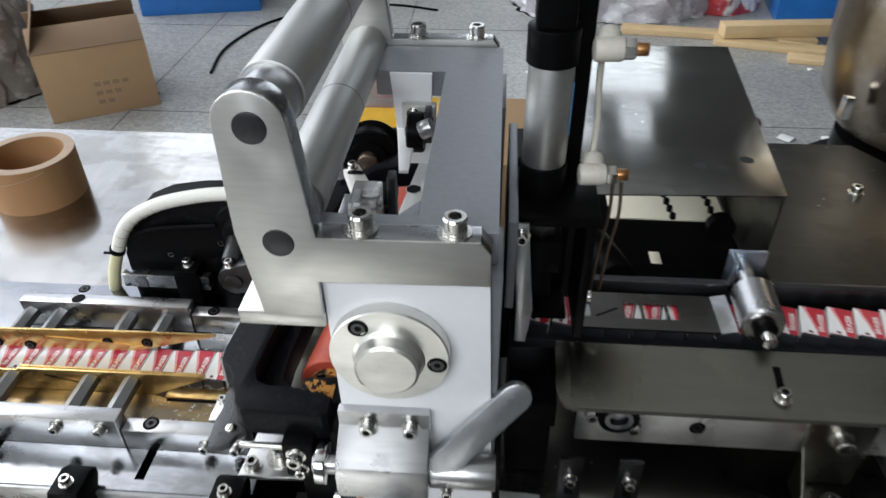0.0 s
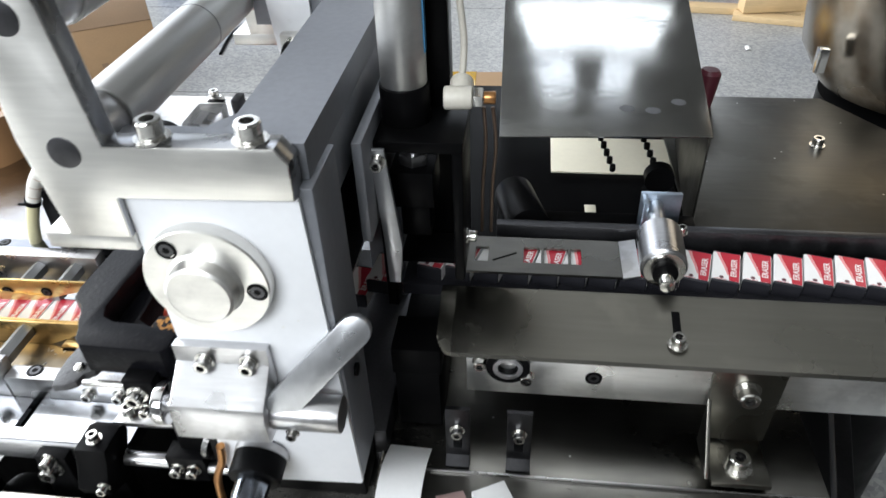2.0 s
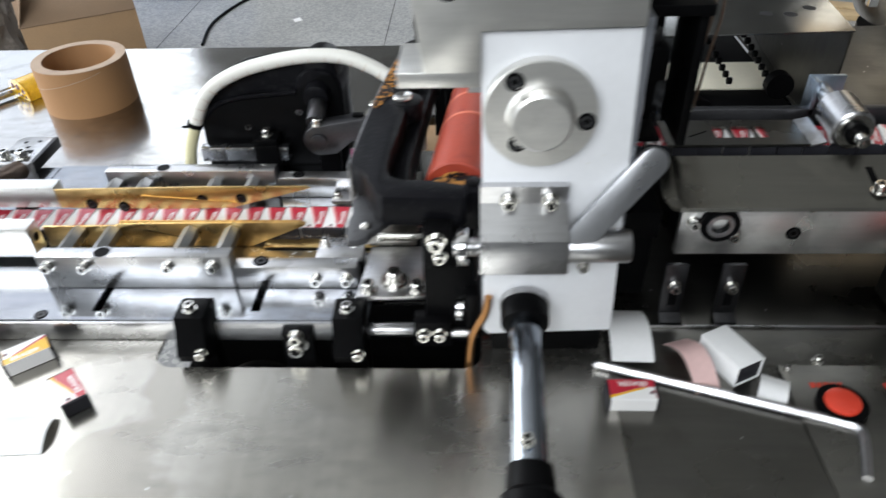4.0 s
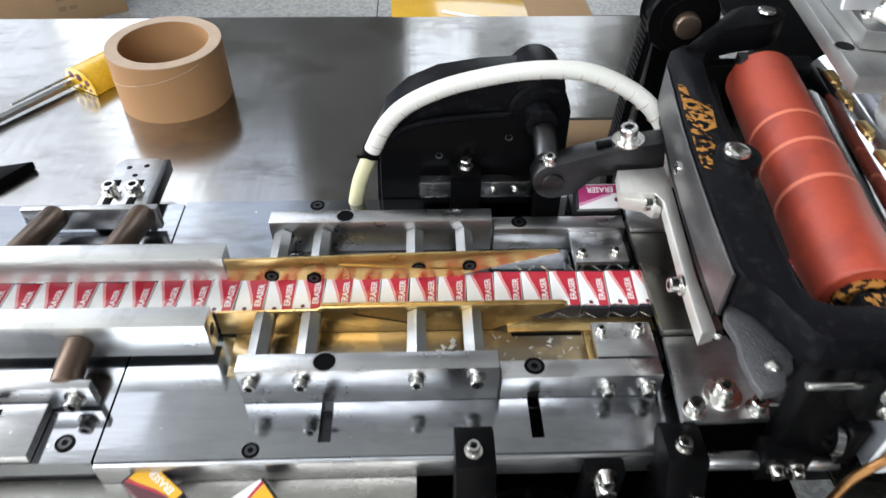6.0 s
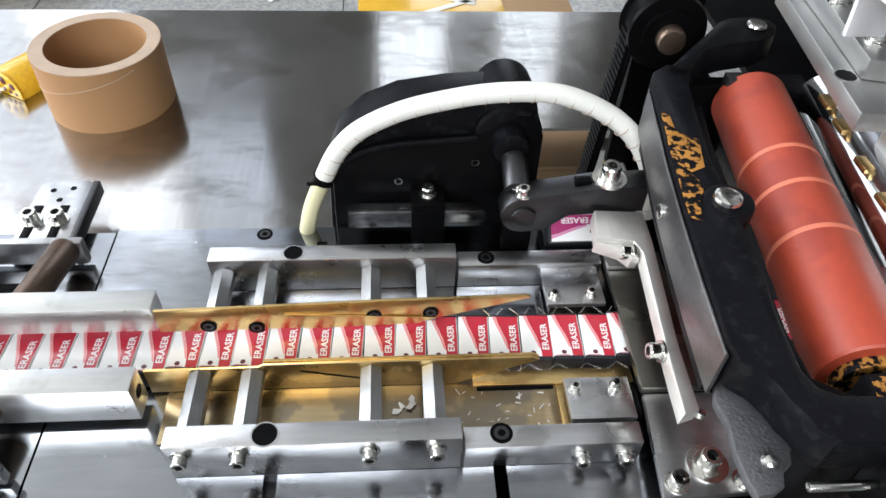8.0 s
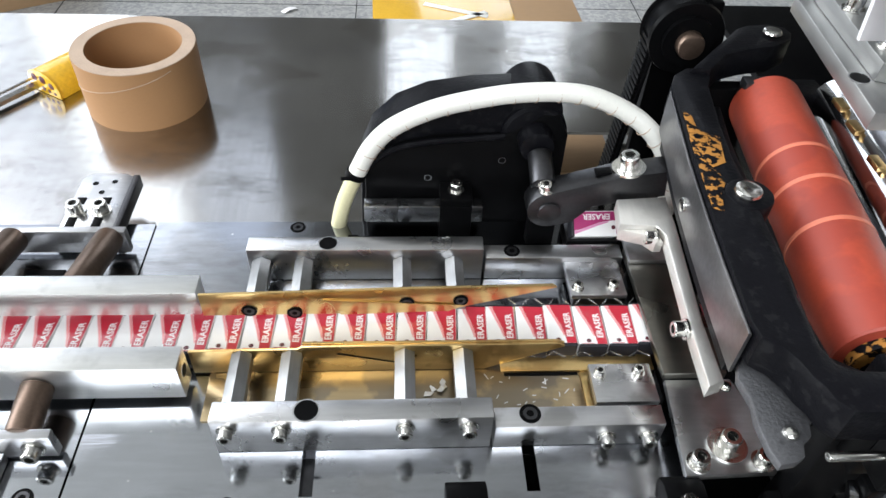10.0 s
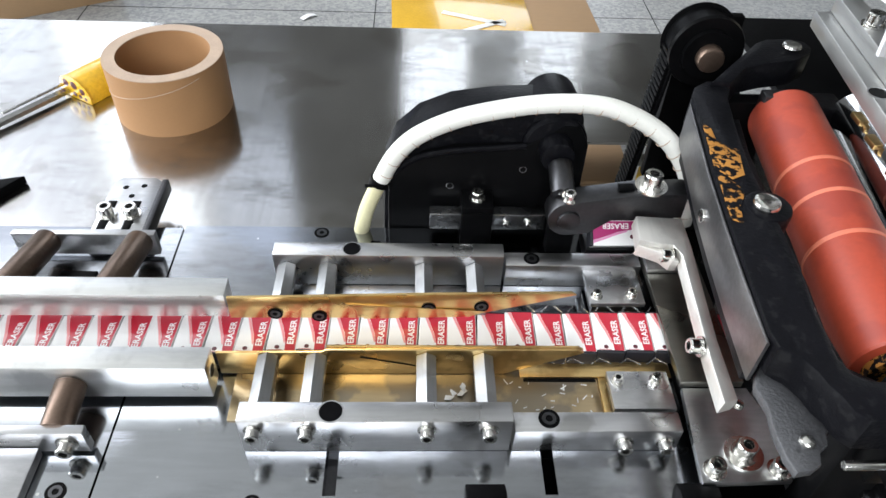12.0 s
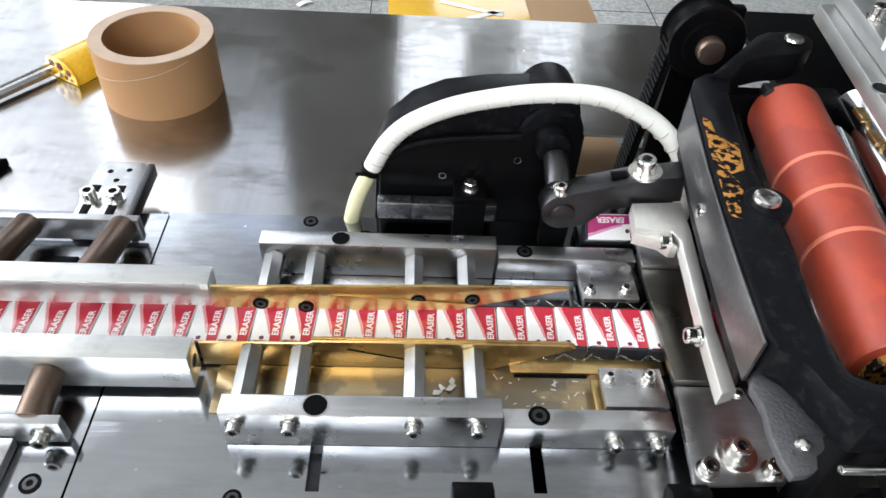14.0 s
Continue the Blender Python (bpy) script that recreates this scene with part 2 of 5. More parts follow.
def smudged(m, depth=0.4, scale=9.0, stretch=(0.7, 1.8, 1.0), turn=25):
    """Hand smears, rubbed streaks and pale specks over a sheet: they darken it and dull its gloss."""
    nt = m.node_tree
    n, l = nt.nodes, nt.links
    p = n["Principled BSDF"]
    tc, mp, a, b, sp = (n.new("ShaderNode" + k) for k in ("TexCoord", "Mapping", "TexNoise", "TexNoise", "TexVoronoi"))
    mp.inputs["Scale"].default_value, mp.inputs["Rotation"].default_value = stretch, (0, 0, radians(turn))
    l.new(tc.outputs["Object"], mp.inputs[0])
    for node, sc, det in ((a, scale, 9), (b, scale * 7, 5)):
        node.inputs["Scale"].default_value, node.inputs["Detail"].default_value, node.inputs["Roughness"].default_value = sc, det, 0.68
        l.new(mp.outputs[0], node.inputs["Vector"])
    sp.inputs["Scale"].default_value = 46
    l.new(tc.outputs["Object"], sp.inputs["Vector"])
    ra, rb, rs, mul, fac = n.new("ShaderNodeMapRange"), n.new("ShaderNodeMapRange"), n.new("ShaderNodeMapRange"), n.new("ShaderNodeMath"), n.new("ShaderNodeMath")
    ra.inputs["From Min"].default_value, ra.inputs["From Max"].default_value = 0.47, 0.66
    rb.inputs["From Min"].default_value, rb.inputs["From Max"].default_value = 0.36, 0.62
    rs.inputs["From Min"].default_value, rs.inputs["From Max"].default_value = 0.05, 0.03
    l.new(a.outputs[0], ra.inputs[0])
    l.new(b.outputs[0], rb.inputs[0])
    l.new(sp.outputs["Distance"], rs.inputs[0])
    mul.operation = fac.operation = "MULTIPLY"
    l.new(ra.outputs[0], mul.inputs[0])
    l.new(rb.outputs[0], mul.inputs[1])
    l.new(mul.outputs[0], fac.inputs[0])
    fac.inputs[1].default_value = depth
    dark, pale = n.new("ShaderNodeMix"), n.new("ShaderNodeMix")
    dark.data_type = pale.data_type = "RGBA"
    old = p.inputs["Base Color"].links[0].from_socket
    l.new(fac.outputs[0], dark.inputs[0])
    l.new(old, dark.inputs[6])
    dark.inputs[7].default_value = (0.10, 0.10, 0.105, 1)
    l.new(rs.outputs[0], pale.inputs[0])
    l.new(dark.outputs[2], pale.inputs[6])
    pale.inputs[7].default_value = (0.72, 0.72, 0.70, 1)
    l.new(pale.outputs[2], p.inputs["Base Color"])
    add = n.new("ShaderNodeMath")
    add.operation = "MULTIPLY_ADD"
    add.inputs[1].default_value = 0.09
    l.new(mul.outputs[0], add.inputs[0])
    l.new(p.inputs["Roughness"].links[0].from_socket, add.inputs[2])
    l.new(add.outputs[0], p.inputs["Roughness"])


for sheet_, depth_ in ((STAINLESS, 0.5), (FRONTSHEET, 0.4), (PLATE, 0.45), (HOODSHEET, 0.35), (PANELSHEET, 0.35), (DECKSHEET, 0.3), (STEEL, 0.3), (ALU, 0.2), (POLISHED, 0.3), (WHITE, 0.06)):
    smudged(sheet_, depth_)

CLEAR = bpy.data.materials.new("clear_film")
CLEAR.use_nodes = True
_p = CLEAR.node_tree.nodes["Principled BSDF"]
_p.inputs["Base Color"].default_value = (0.95, 0.95, 0.95, 1)
_p.inputs["Roughness"].default_value, _p.inputs["Transmission Weight"].default_value, _p.inputs["IOR"].default_value = 0.08, 0.9, 1.25


def terrazzo():
    m = bpy.data.materials.new("grey_terrazzo")
    m.use_nodes = True
    n, l = m.node_tree.nodes, m.node_tree.links
    p = n["Principled BSDF"]
    tc, v, r, big, mix = (n.new("ShaderNode" + k) for k in ("TexCoord", "TexVoronoi", "ValToRGB", "TexNoise", "Mix"))
    v.inputs["Scale"].default_value = 105
    l.new(tc.outputs["Object"], v.inputs["Vector"])
    e = r.color_ramp.elements
    e[0].color, e[1].color = (0.31, 0.315, 0.32, 1), (0.50, 0.50, 0.485, 1)
    e[0].position, e[1].position = 0.12, 0.9
    sep = n.new("ShaderNodeSeparateColor")
    l.new(v.outputs["Color"], sep.inputs[0])
    l.new(sep.outputs[0], r.inputs[0])
    big.inputs["Scale"].default_value, big.inputs["Detail"].default_value = 2.2, 6
    l.new(tc.outputs["Object"], big.inputs["Vector"])
    mix.data_type, mix.blend_type = "RGBA", "MULTIPLY"
    mix.inputs[0].default_value = 0.45
    l.new(r.outputs[0], mix.inputs[6])
    l.new(big.outputs[0], mix.inputs[7])
    l.new(mix.outputs[2], p.inputs["Base Color"])
    p.inputs["Roughness"].default_value = 0.35
    return m


TERRAZZO = terrazzo()

# ---- building helpers: millimetres, z = 0 on the conveyor's base plate ----
BASE = 800.0
MM = 0.001


class Solid:
    """Collects primitives of one mesh; slots holds its materials."""

    def __init__(self, *slots):
        self.bm, self.slots, self.slot = bmesh.new(), list(slots), 0

    def _take(self, tmp, m=None):
        if m is not None:
            bmesh.ops.transform(tmp, matrix=m, verts=tmp.verts)
        for f in tmp.faces:
            f.material_index = self.slot
        me = bpy.data.meshes.new("tmp")
        tmp.to_mesh(me)
        tmp.free()
        self.bm.from_mesh(me)
        bpy.data.meshes.remove(me)
        return self

    def box(self, x0, x1, y0, y1, z0, z1, bevel=0.6, m=None, seg=2):
        t = bmesh.new()
        bmesh.ops.create_cube(t, size=1)
        for v in t.verts:
            v.co = ((x0 + x1) / 2 + v.co.x * (x1 - x0), (y0 + y1) / 2 + v.co.y * (y1 - y0), (z0 + z1) / 2 + v.co.z * (z1 - z0))
        b = min(bevel, 0.45 * min(x1 - x0, y1 - y0, z1 - z0))
        if b > 0:
            bmesh.ops.bevel(t, geom=t.edges[:], offset=b, segments=seg, affect="EDGES", profile=0.5)
        return self._take(t, m)

    def cyl(self, a, b, r, r2=None, seg=32, bevel=0.5):
        a, b = Vector(a), Vector(b)
        t = bmesh.new()
        bmesh.ops.create_cone(t, cap_ends=True, segments=seg, radius1=r, radius2=r if r2 is None else r2, depth=(b - a).length)
        if bevel:
            caps = [e for e in t.edges if abs(e.verts[0].co.z - e.verts[1].co.z) < 1e-6]
            bmesh.ops.bevel(t, geom=caps, offset=min(bevel, r * 0.4), segments=2, affect="EDGES", profile=0.5)
        turn = (b - a).to_track_quat("Z", "Y").to_matrix().to_4x4()
        return self._take(t, Matrix.Translation((a + b) / 2) @ turn)

    def ring(self, a, b, r, hole, seg=40):
        """A hollow cylinder."""
        a, b = Vector(a), Vector(b)
        h, t = (b - a).length, bmesh.new()
        loops = []
        prof = [(hole, 0), (r, 0), (r, h), (hole, h)]
        for i in range(seg):
            c, s = math.cos(2 * math.pi * i / seg), math.sin(2 * math.pi * i / seg)
            loops.append([t.verts.new((q * c, q * s, z)) for q, z in prof])
        for i in range(seg):
            for k in range(4):
                t.faces.new((loops[i][k], loops[(i + 1) % seg][k], loops[(i + 1) % seg][(k + 1) % 4], loops[i][(k + 1) % 4]))
        bmesh.ops.recalc_face_normals(t, faces=t.faces[:])
        turn = (b - a).to_track_quat("Z", "Y").to_matrix().to_4x4()
        return self._take(t, Matrix.Translation(a) @ turn)

    def lathe(self, a, b, profile, seg=48):
        """Turned about the axis from a to b; profile: (way along 0..1, radius)."""
        a, b = Vector(a), Vector(b)
        h, t, loops = (b - a).length, bmesh.new(), []
        for i in range(seg):
            c, s = math.cos(2 * math.pi * i / seg), math.sin(2 * math.pi * i / seg)
            loops.append([t.verts.new((q * c, q * s, z * h)) for z, q in profile])
        for i in range(seg):
            for k in range(len(profile) - 1):
                t.faces.new((loops[i][k], loops[(i + 1) % seg][k], loops[(i + 1) % seg][k + 1], loops[i][k + 1]))
        t.faces.new([q[0] for q in reversed(loops)])
        t.faces.new([q[-1] for q in loops])
        bmesh.ops.recalc_face_normals(t, faces=t.faces[:])
        turn = (b - a).to_track_quat("Z", "Y").to_matrix().to_4x4()
        return self._take(t, Matrix.Translation(a) @ turn)

    def prism(self, points, axis, lo, hi, bevel=0.5, m=None):
        """A polygon in the plane across axis, drawn out from lo to hi."""
        t = bmesh.new()
        put = {"x": lambda u, v, w: (w, u, v), "y": lambda u, v, w: (u, w, v), "z": lambda u, v, w: (u, v, w)}[axis]
        f = t.faces.new([t.verts.new(put(u, v, lo)) for u, v in points])
        new_part = bmesh.ops.extrude_face_region(t, geom=[f])["geom"]
        way = Vector(put(0, 0, hi - lo))
        bmesh.ops.translate(t, verts=[v for v in new_part if isinstance(v, bmesh.types.BMVert)], vec=way)
        bmesh.ops.recalc_face_normals(t, faces=t.faces[:])
        if bevel:
            rim = [e for e in t.edges if abs((e.verts[0].co - e.verts[1].co).normalized().dot(way.normalized())) < 0.5]
            bmesh.ops.bevel(t, geom=rim, offset=bevel, segments=2, affect="EDGES", profile=0.5)
        return self._take(t, m)

    def sheet(self, x0, x1, y0, y1, z0, z1, holes=()):
        """A plate with rectangular openings (x0, x1, y0, y1) through it."""
        xs = sorted({x0, x1, *(v for h in holes for v in h[:2])})
        ys = sorted({y0, y1, *(v for h in holes for v in h[2:])})
        solid = lambda i, j: 0 <= i < len(xs) - 1 and 0 <= j < len(ys) - 1 and not any(h[0] <= xs[i] and xs[i + 1] <= h[1] and h[2] <= ys[j] and ys[j + 1] <= h[3] for h in holes)
        t, made = bmesh.new(), {}
        v = lambda i, j, z: made.setdefault((i, j, z), None) or made.update({(i, j, z): t.verts.new((xs[i], ys[j], z))}) or made[(i, j, z)]
        for i in range(len(xs) - 1):
            for j in range(len(ys) - 1):
                if not solid(i, j):
                    continue
                t.faces.new((v(i, j, z1), v(i + 1, j, z1), v(i + 1, j + 1, z1), v(i, j + 1, z1)))
                t.faces.new((v(i, j, z0), v(i, j + 1, z0), v(i + 1, j + 1, z0), v(i + 1, j, z0)))
                for (di, dj), (p, q) in {(-1, 0): ((i, j + 1), (i, j)), (1, 0): ((i + 1, j), (i + 1, j + 1)), (0, -1): ((i, j), (i + 1, j)), (0, 1): ((i + 1, j + 1), (i, j + 1))}.items():
                    if not solid(i + di, j + dj):
                        t.faces.new((v(*p, z0), v(*q, z0), v(*q, z1), v(*p, z1)))
        return self._take(t)

    def tube(self, points, r, seg=14, smooth=6):
        """A round bar along a smooth line through the points."""
        pts = [Vector(p) for p in points]
        line = []
        for i in range(len(pts) - 1):
            p0, p1, p2, p3 = pts[max(i - 1, 0)], pts[i], pts[i + 1], pts[min(i + 2, len(pts) - 1)]
            for k in range(smooth):
                u = k / smooth
                line.append(0.5 * ((2 * p1) + (p2 - p0) * u + (2 * p0 - 5 * p1 + 4 * p2 - p3) * u * u + (3 * p1 - p0 - 3 * p2 + p3) * u ** 3))
        line.append(pts[-1])
        t, loops, up = bmesh.new(), [], Vector((0.13, 0.21, 0.97))
        for i, c in enumerate(line):
            d = (line[min(i + 1, len(line) - 1)] - line[max(i - 1, 0)]).normalized()
            side = d.cross(up).normalized()
            top = side.cross(d).normalized()
            up = top
            loops.append([t.verts.new(c + r * (math.cos(a) * side + math.sin(a) * top)) for a in (2 * math.pi * k / seg for k in range(seg))])
        for i in range(len(loops) - 1):
            for k in range(seg):
                t.faces.new((loops[i][k], loops[i][(k + 1) % seg], loops[i + 1][(k + 1) % seg], loops[i + 1][k]))
        t.faces.new(list(reversed(loops[0])))
        t.faces.new(loops[-1])
        bmesh.ops.recalc_face_normals(t, faces=t.faces[:])
        return self._take(t)

    def mesh(self, name, at):
        """Ends the mesh, in metres round the point at."""
        bmesh.ops.transform(self.bm, matrix=Matrix.Scale(MM, 4) @ Matrix.Translation(-Vector(at)), verts=self.bm.verts)
        me = bpy.data.meshes.new(name)
        self.bm.to_mesh(me)
        self.bm.free()
        for s in self.slots:
            me.materials.append(s)
        for f in me.polygons:
            f.use_smooth = True
        me.set_sharp_from_angle(angle=radians(32))
        return me


def place(x, y, z):
    return Vector((x * MM, y * MM, (z + BASE) * MM))


def thing(name, at, label, category, group="", kind=""):
    ob = new(name)
    ob.empty_display_size = 0.02
    ob.location = place(*at)
    ob["at"] = [float(v) for v in at]
    return tagged(ob, label, category, group, kind)


def part(name, solid, parent, label=""):
    """One mesh under a thing or a part; the solid is given in the machine's millimetres."""
    at = tuple(parent["at"])
    ob = new(name, solid.mesh(name, at))
    ob.parent = parent
    ob["at"] = list(at)
    if label:
        ob["label"] = label
    return ob


def solo(name, solid, at, label, category, group="", kind=""):
    ob = new(name, solid.mesh(name, at))
    ob.location = place(*at)
    ob["at"] = [float(v) for v in at]
    return tagged(ob, label, category, group, kind)


def bolt_mesh():
    s = Solid(BOLT, BLACK)
    s.ring((0, 0, 0), (0, 0, 1.0), 6.3, 2.0, 24)
    s.cyl((0, 0, 1.0), (0, 0, 2.4), 4.6, seg=20, bevel=0.2)
    s.lathe((0, 0, 2.4), (0, 0, 7.6), [(0, 4.6), (0.85, 4.7), (1.0, 4.2), (1.0, 2.6), (0.45, 2.5), (0.42, 0.4)], 18)
    s.slot = 1
    s.cyl((0, 0, 5.0), (0, 0, 5.1), 2.4, seg=6, bevel=0)
    return s.mesh("bolt", (0, 0, 0))


BOLT_MESH = bolt_mesh()
TURNS = {"z": (0, 0, 0), "-y": (90, 0, 0), "y": (-90, 0, 0), "x": (0, 90, 0), "-x": (0, -90, 0)}


def bolt(parent, x, y, z, way="z", size=1.0):
    """A socket-head screw with spring washer and washer, seated at the point."""
    ob = new("bolt", BOLT_MESH)
    ob.parent = parent
    ob.matrix_basis = Matrix.Translation((Vector((x, y, z)) - Vector(tuple(parent["at"]))) * MM) @ pose(0, 0, 0, *TURNS[way]) @ Matrix.Scale(size, 4)
    return ob


def sunk_mesh():
    s = Solid(BLACK, DARK_STEEL)
    s.ring((0, 0, 0), (0, 0, 0.25), 5.4, 4.4, 28)
    s.cyl((0, 0, -0.5), (0, 0, 0.12), 5.0, seg=28, bevel=0)
    s.slot = 1
    s.ring((0, 0, 0.1), (0, 0, 0.5), 3.6, 1.9, 20)
    return s.mesh("counterbored_screw", (0, 0, 0))


SUNK_MESH = sunk_mesh()


def sunk(parent, x, y, z, way="z", size=1.0):
    ob = new("counterbored_screw", SUNK_MESH)
    ob.parent = parent
    ob.matrix_basis = Matrix.Translation((Vector((x, y, z)) - Vector(tuple(parent["at"]))) * MM) @ pose(0, 0, 0, *TURNS[way]) @ Matrix.Scale(size, 4)
    return ob


def bore_mesh():
    s = Solid(BLACK, STEEL)
    s.cyl((0, 0, -0.5), (0, 0, 0.15), 5.0, seg=28, bevel=0)
    s.slot = 1
    s.ring((0, 0, 0), (0, 0, 0.3), 5.6, 5.0, 28)
    return s.mesh("bored_hole", (0, 0, 0))


BORE_MESH = bore_mesh()


def bore(parent, x, y, z, way="z", size=1.0):
    ob = new("bored_hole", BORE_MESH)
    ob.parent = parent
    ob.matrix_basis = Matrix.Translation((Vector((x, y, z)) - Vector(tuple(parent["at"]))) * MM) @ pose(0, 0, 0, *TURNS[way]) @ Matrix.Scale(size, 4)
    return ob


def letters(text, size):
    """Flat lettering as a mesh in millimetres, centred, from the built-in font."""
    cu = bpy.data.curves.new("lettering", "FONT")
    cu.body, cu.size, cu.align_x, cu.align_y, cu.resolution_u, cu.offset = text, size * MM, "CENTER", "CENTER", 2, 0.00012
    ob = bpy.data.objects.new("lettering", cu)
    me = bpy.data.meshes.new_from_object(ob)
    bpy.data.objects.remove(ob)
    bpy.data.curves.remove(cu)
    return me


# ---- the hall ----
x0, x1, y0, y1, top = [v * 1000 for v in HALL]
FLOOR = -BASE
floor = solo("floor", Solid(TERRAZZO).sheet(x0 - 200, x1 + 200, y0 - 200, y1 + 200, FLOOR - 60, FLOOR), (0, 0, FLOOR), "grey speckled terrazzo floor", "floor", kind="structure")
joints = Solid(BLACK)
for k in range(-4, 6):
    joints.box(k * 1000 - 330, k * 1000 - 327, y0, y1, FLOOR, FLOOR + 0.6, 0)
for k in range(-4, 7):
    joints.box(x0, x1, k * 1000 + 120, k * 1000 + 123, FLOOR, FLOOR + 0.5, 0)
part("joint_strips", joints, floor, "dark floor joint strips")
solo("ceiling", Solid(CEIL).sheet(x0 - 200, x1 + 200, y0 - 200, y1 + 200, top - BASE, top - BASE + 100, [tuple(v * 1000 for v in k[:4]) for k in SKYLIGHTS]), (0, 0, top - BASE), "plain grey hall ceiling", "ceiling", kind="structure")


def wall(name, kind_of, at, a, b):
    """An upright wall with the window openings that belong to it, built flat and stood up."""
    holes = [(w[1] * 1000, w[2] * 1000, w[3] * 1000 - BASE, w[4] * 1000 - BASE) for w in WINDOWS if w[0] == kind_of]
    s = Solid(WALL)
    s.sheet(a, b, FLOOR, top - BASE, 0, 200, holes)
    turn = Matrix(((1, 0, 0, 0), (0, 0, 1, 0), (0, 1, 0, 0), (0, 0, 0, 1))) if kind_of in "bn" else Matrix(((0, 0, 1, 0), (1, 0, 0, 0), (0, 1, 0, 0), (0, 0, 0, 1)))
    bmesh.ops.transform(s.bm, matrix=turn, verts=s.bm.verts)
    off = {"b": (0, at, 0), "n": (0, at - 200, 0), "l": (at - 200, 0, 0), "r": (at, 0, 0)}[kind_of]
    bmesh.ops.translate(s.bm, verts=s.bm.verts, vec=off)
    bmesh.ops.recalc_face_normals(s.bm, faces=s.bm.faces[:])
    solo(name, s, (0, 0, FLOOR), "plain plastered hall wall", "wall", kind="structure")


wall("wall_north", "b", y1, x0 - 200, x1 + 200)
wall("wall_south", "n", y0, x0 - 200, x1 + 200)
wall("wall_west", "l", x0, y0, y1)
wall("wall_east", "r", x1, y0, y1)

# ---- the machine's table ----
TZ = -18
table = thing("machine_table", (-200, 0, FLOOR), "large stainless steel machine table with smudged sheet top", "table")
part("table_top", Solid(STAINLESS).sheet(-1100, 142, -100, 466, TZ - 3, TZ, [(-178, 55, -100, -60), (-52, 26, 175, 256)]), table)
part("table_top", Solid(FRONTSHEET).sheet(-318, 142, -430, -100.2, TZ - 3, TZ, [(-178, 55, -129.5, -100.2)]), table, "brushed front sheet of the table")
part("table_top", Solid(FRONTSHEET).sheet(-1100, -318.6, -430, -100.2, TZ - 3, TZ), table, "brushed front sheet of the table")
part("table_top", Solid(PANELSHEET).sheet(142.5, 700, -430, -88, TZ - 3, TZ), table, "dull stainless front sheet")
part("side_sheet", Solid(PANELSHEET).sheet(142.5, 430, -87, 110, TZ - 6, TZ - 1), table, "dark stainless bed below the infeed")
part("bed_edge", Solid(STEEL).box(142.6, 430, -88.6, -87.2, TZ + 0.2, TZ + 2.4, 0.3), table, "bright sheared sheet edge")
for side in (0, 1):
    fillet = [(-178 + 233 * side + (1 - 2 * side) * u, -129.5 + v) for u, v in ((0, 0), (13, 0), (8, 1.2), (3.8, 4), (1.1, 8), (0, 13))]
    part("rounded_corner", Solid(FRONTSHEET).prism(fillet, "z", TZ - 3, TZ - 0.05, 0), table)
part("skirt", Solid(DARK_SHEET).box(-1100, 700, -430, -426, TZ - 120, TZ - 3.2, 1), table)
part("skirt", Solid(DARK_SHEET).box(-1100, 142, 462, 465.5, TZ - 120, TZ - 3.2, 1), table)
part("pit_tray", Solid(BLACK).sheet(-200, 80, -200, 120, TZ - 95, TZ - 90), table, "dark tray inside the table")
for lx in (-1060, 640):
    for ly in (-400, 40):
        part("leg", Solid(DARK_SHEET).box(lx - 25, lx + 25, ly - 25, ly + 25, FLOOR, TZ - 3.2, 2), table)
part("leg", Solid(DARK_SHEET).box(-1085, -1035, 400, 450, FLOOR, TZ - 3.2, 2), table)

# ---- outfeed: base plate, rails, brass guides ----
base = thing("conveyor_base", (-200, 0, -12), "ground steel conveyor base plate with adjusting slots", "machine plate")
SLOTS = [(-232, -225, -91, -63), (-113.5, -106.5, -91, -63), (-216, -209, 88, 104), (-108, -101, 76, 92), (-182, -175, 90, 101)]
part("base_plate", Solid(PLATE).sheet(-351, -26, -100, 118, -12, 0, SLOTS), base)
part("base_plate", Solid(PLATE).sheet(-900, -352.5, -100, 116, -12, -0.3), base, "ground steel extension plate")
part("edge_strip", Solid(STEEL).box(-351, -26, -103, -100.2, -17.5, -1, 0.6), base)
part("packer", Solid(DARK_STEEL).box(-900, -172.5, -96, 108, -17.8, -12.2, 0.4), base)
part("packer", Solid(DARK_STEEL).box(-172, -27, -58, 108, -17.8, -12.2, 0.4), base)
part("bed_strip", Solid(BRASSFLOOR).box(-290, -73, -46, 24, 0.3, 1.4, 0.3), base, "worn brass bed strip")
part("bed_strip", Solid(BRASS).box(-120, -27, -17, 33, 1.6, 3.0, 0.4), base, "polished brass bed at the sealing end")
part("bed_strip", Solid(BRASS).box(-72.6, -66, -46, -17.3, 0.3, 2.2, 0.3), base, "polished brass bed at the sealing end")
part("bed_groove", Solid(BLACK).box(-118, -74, -19.6, -17.4, 1.45, 1.9, 0.1), base, "dark groove beside the bed")
sunk(base, -252, 112, 0)
sunk(base, -352 - 18, -88, 0)
sunk(base, -268, -95, 0, size=0.9)

def hexbar(x, y0, y1, z, r=6.6):
    s = Solid(SPACERSTEEL)
    s.cyl((x, y0, z), (x, y1, z), r, seg=6, bevel=0.4)
    return s


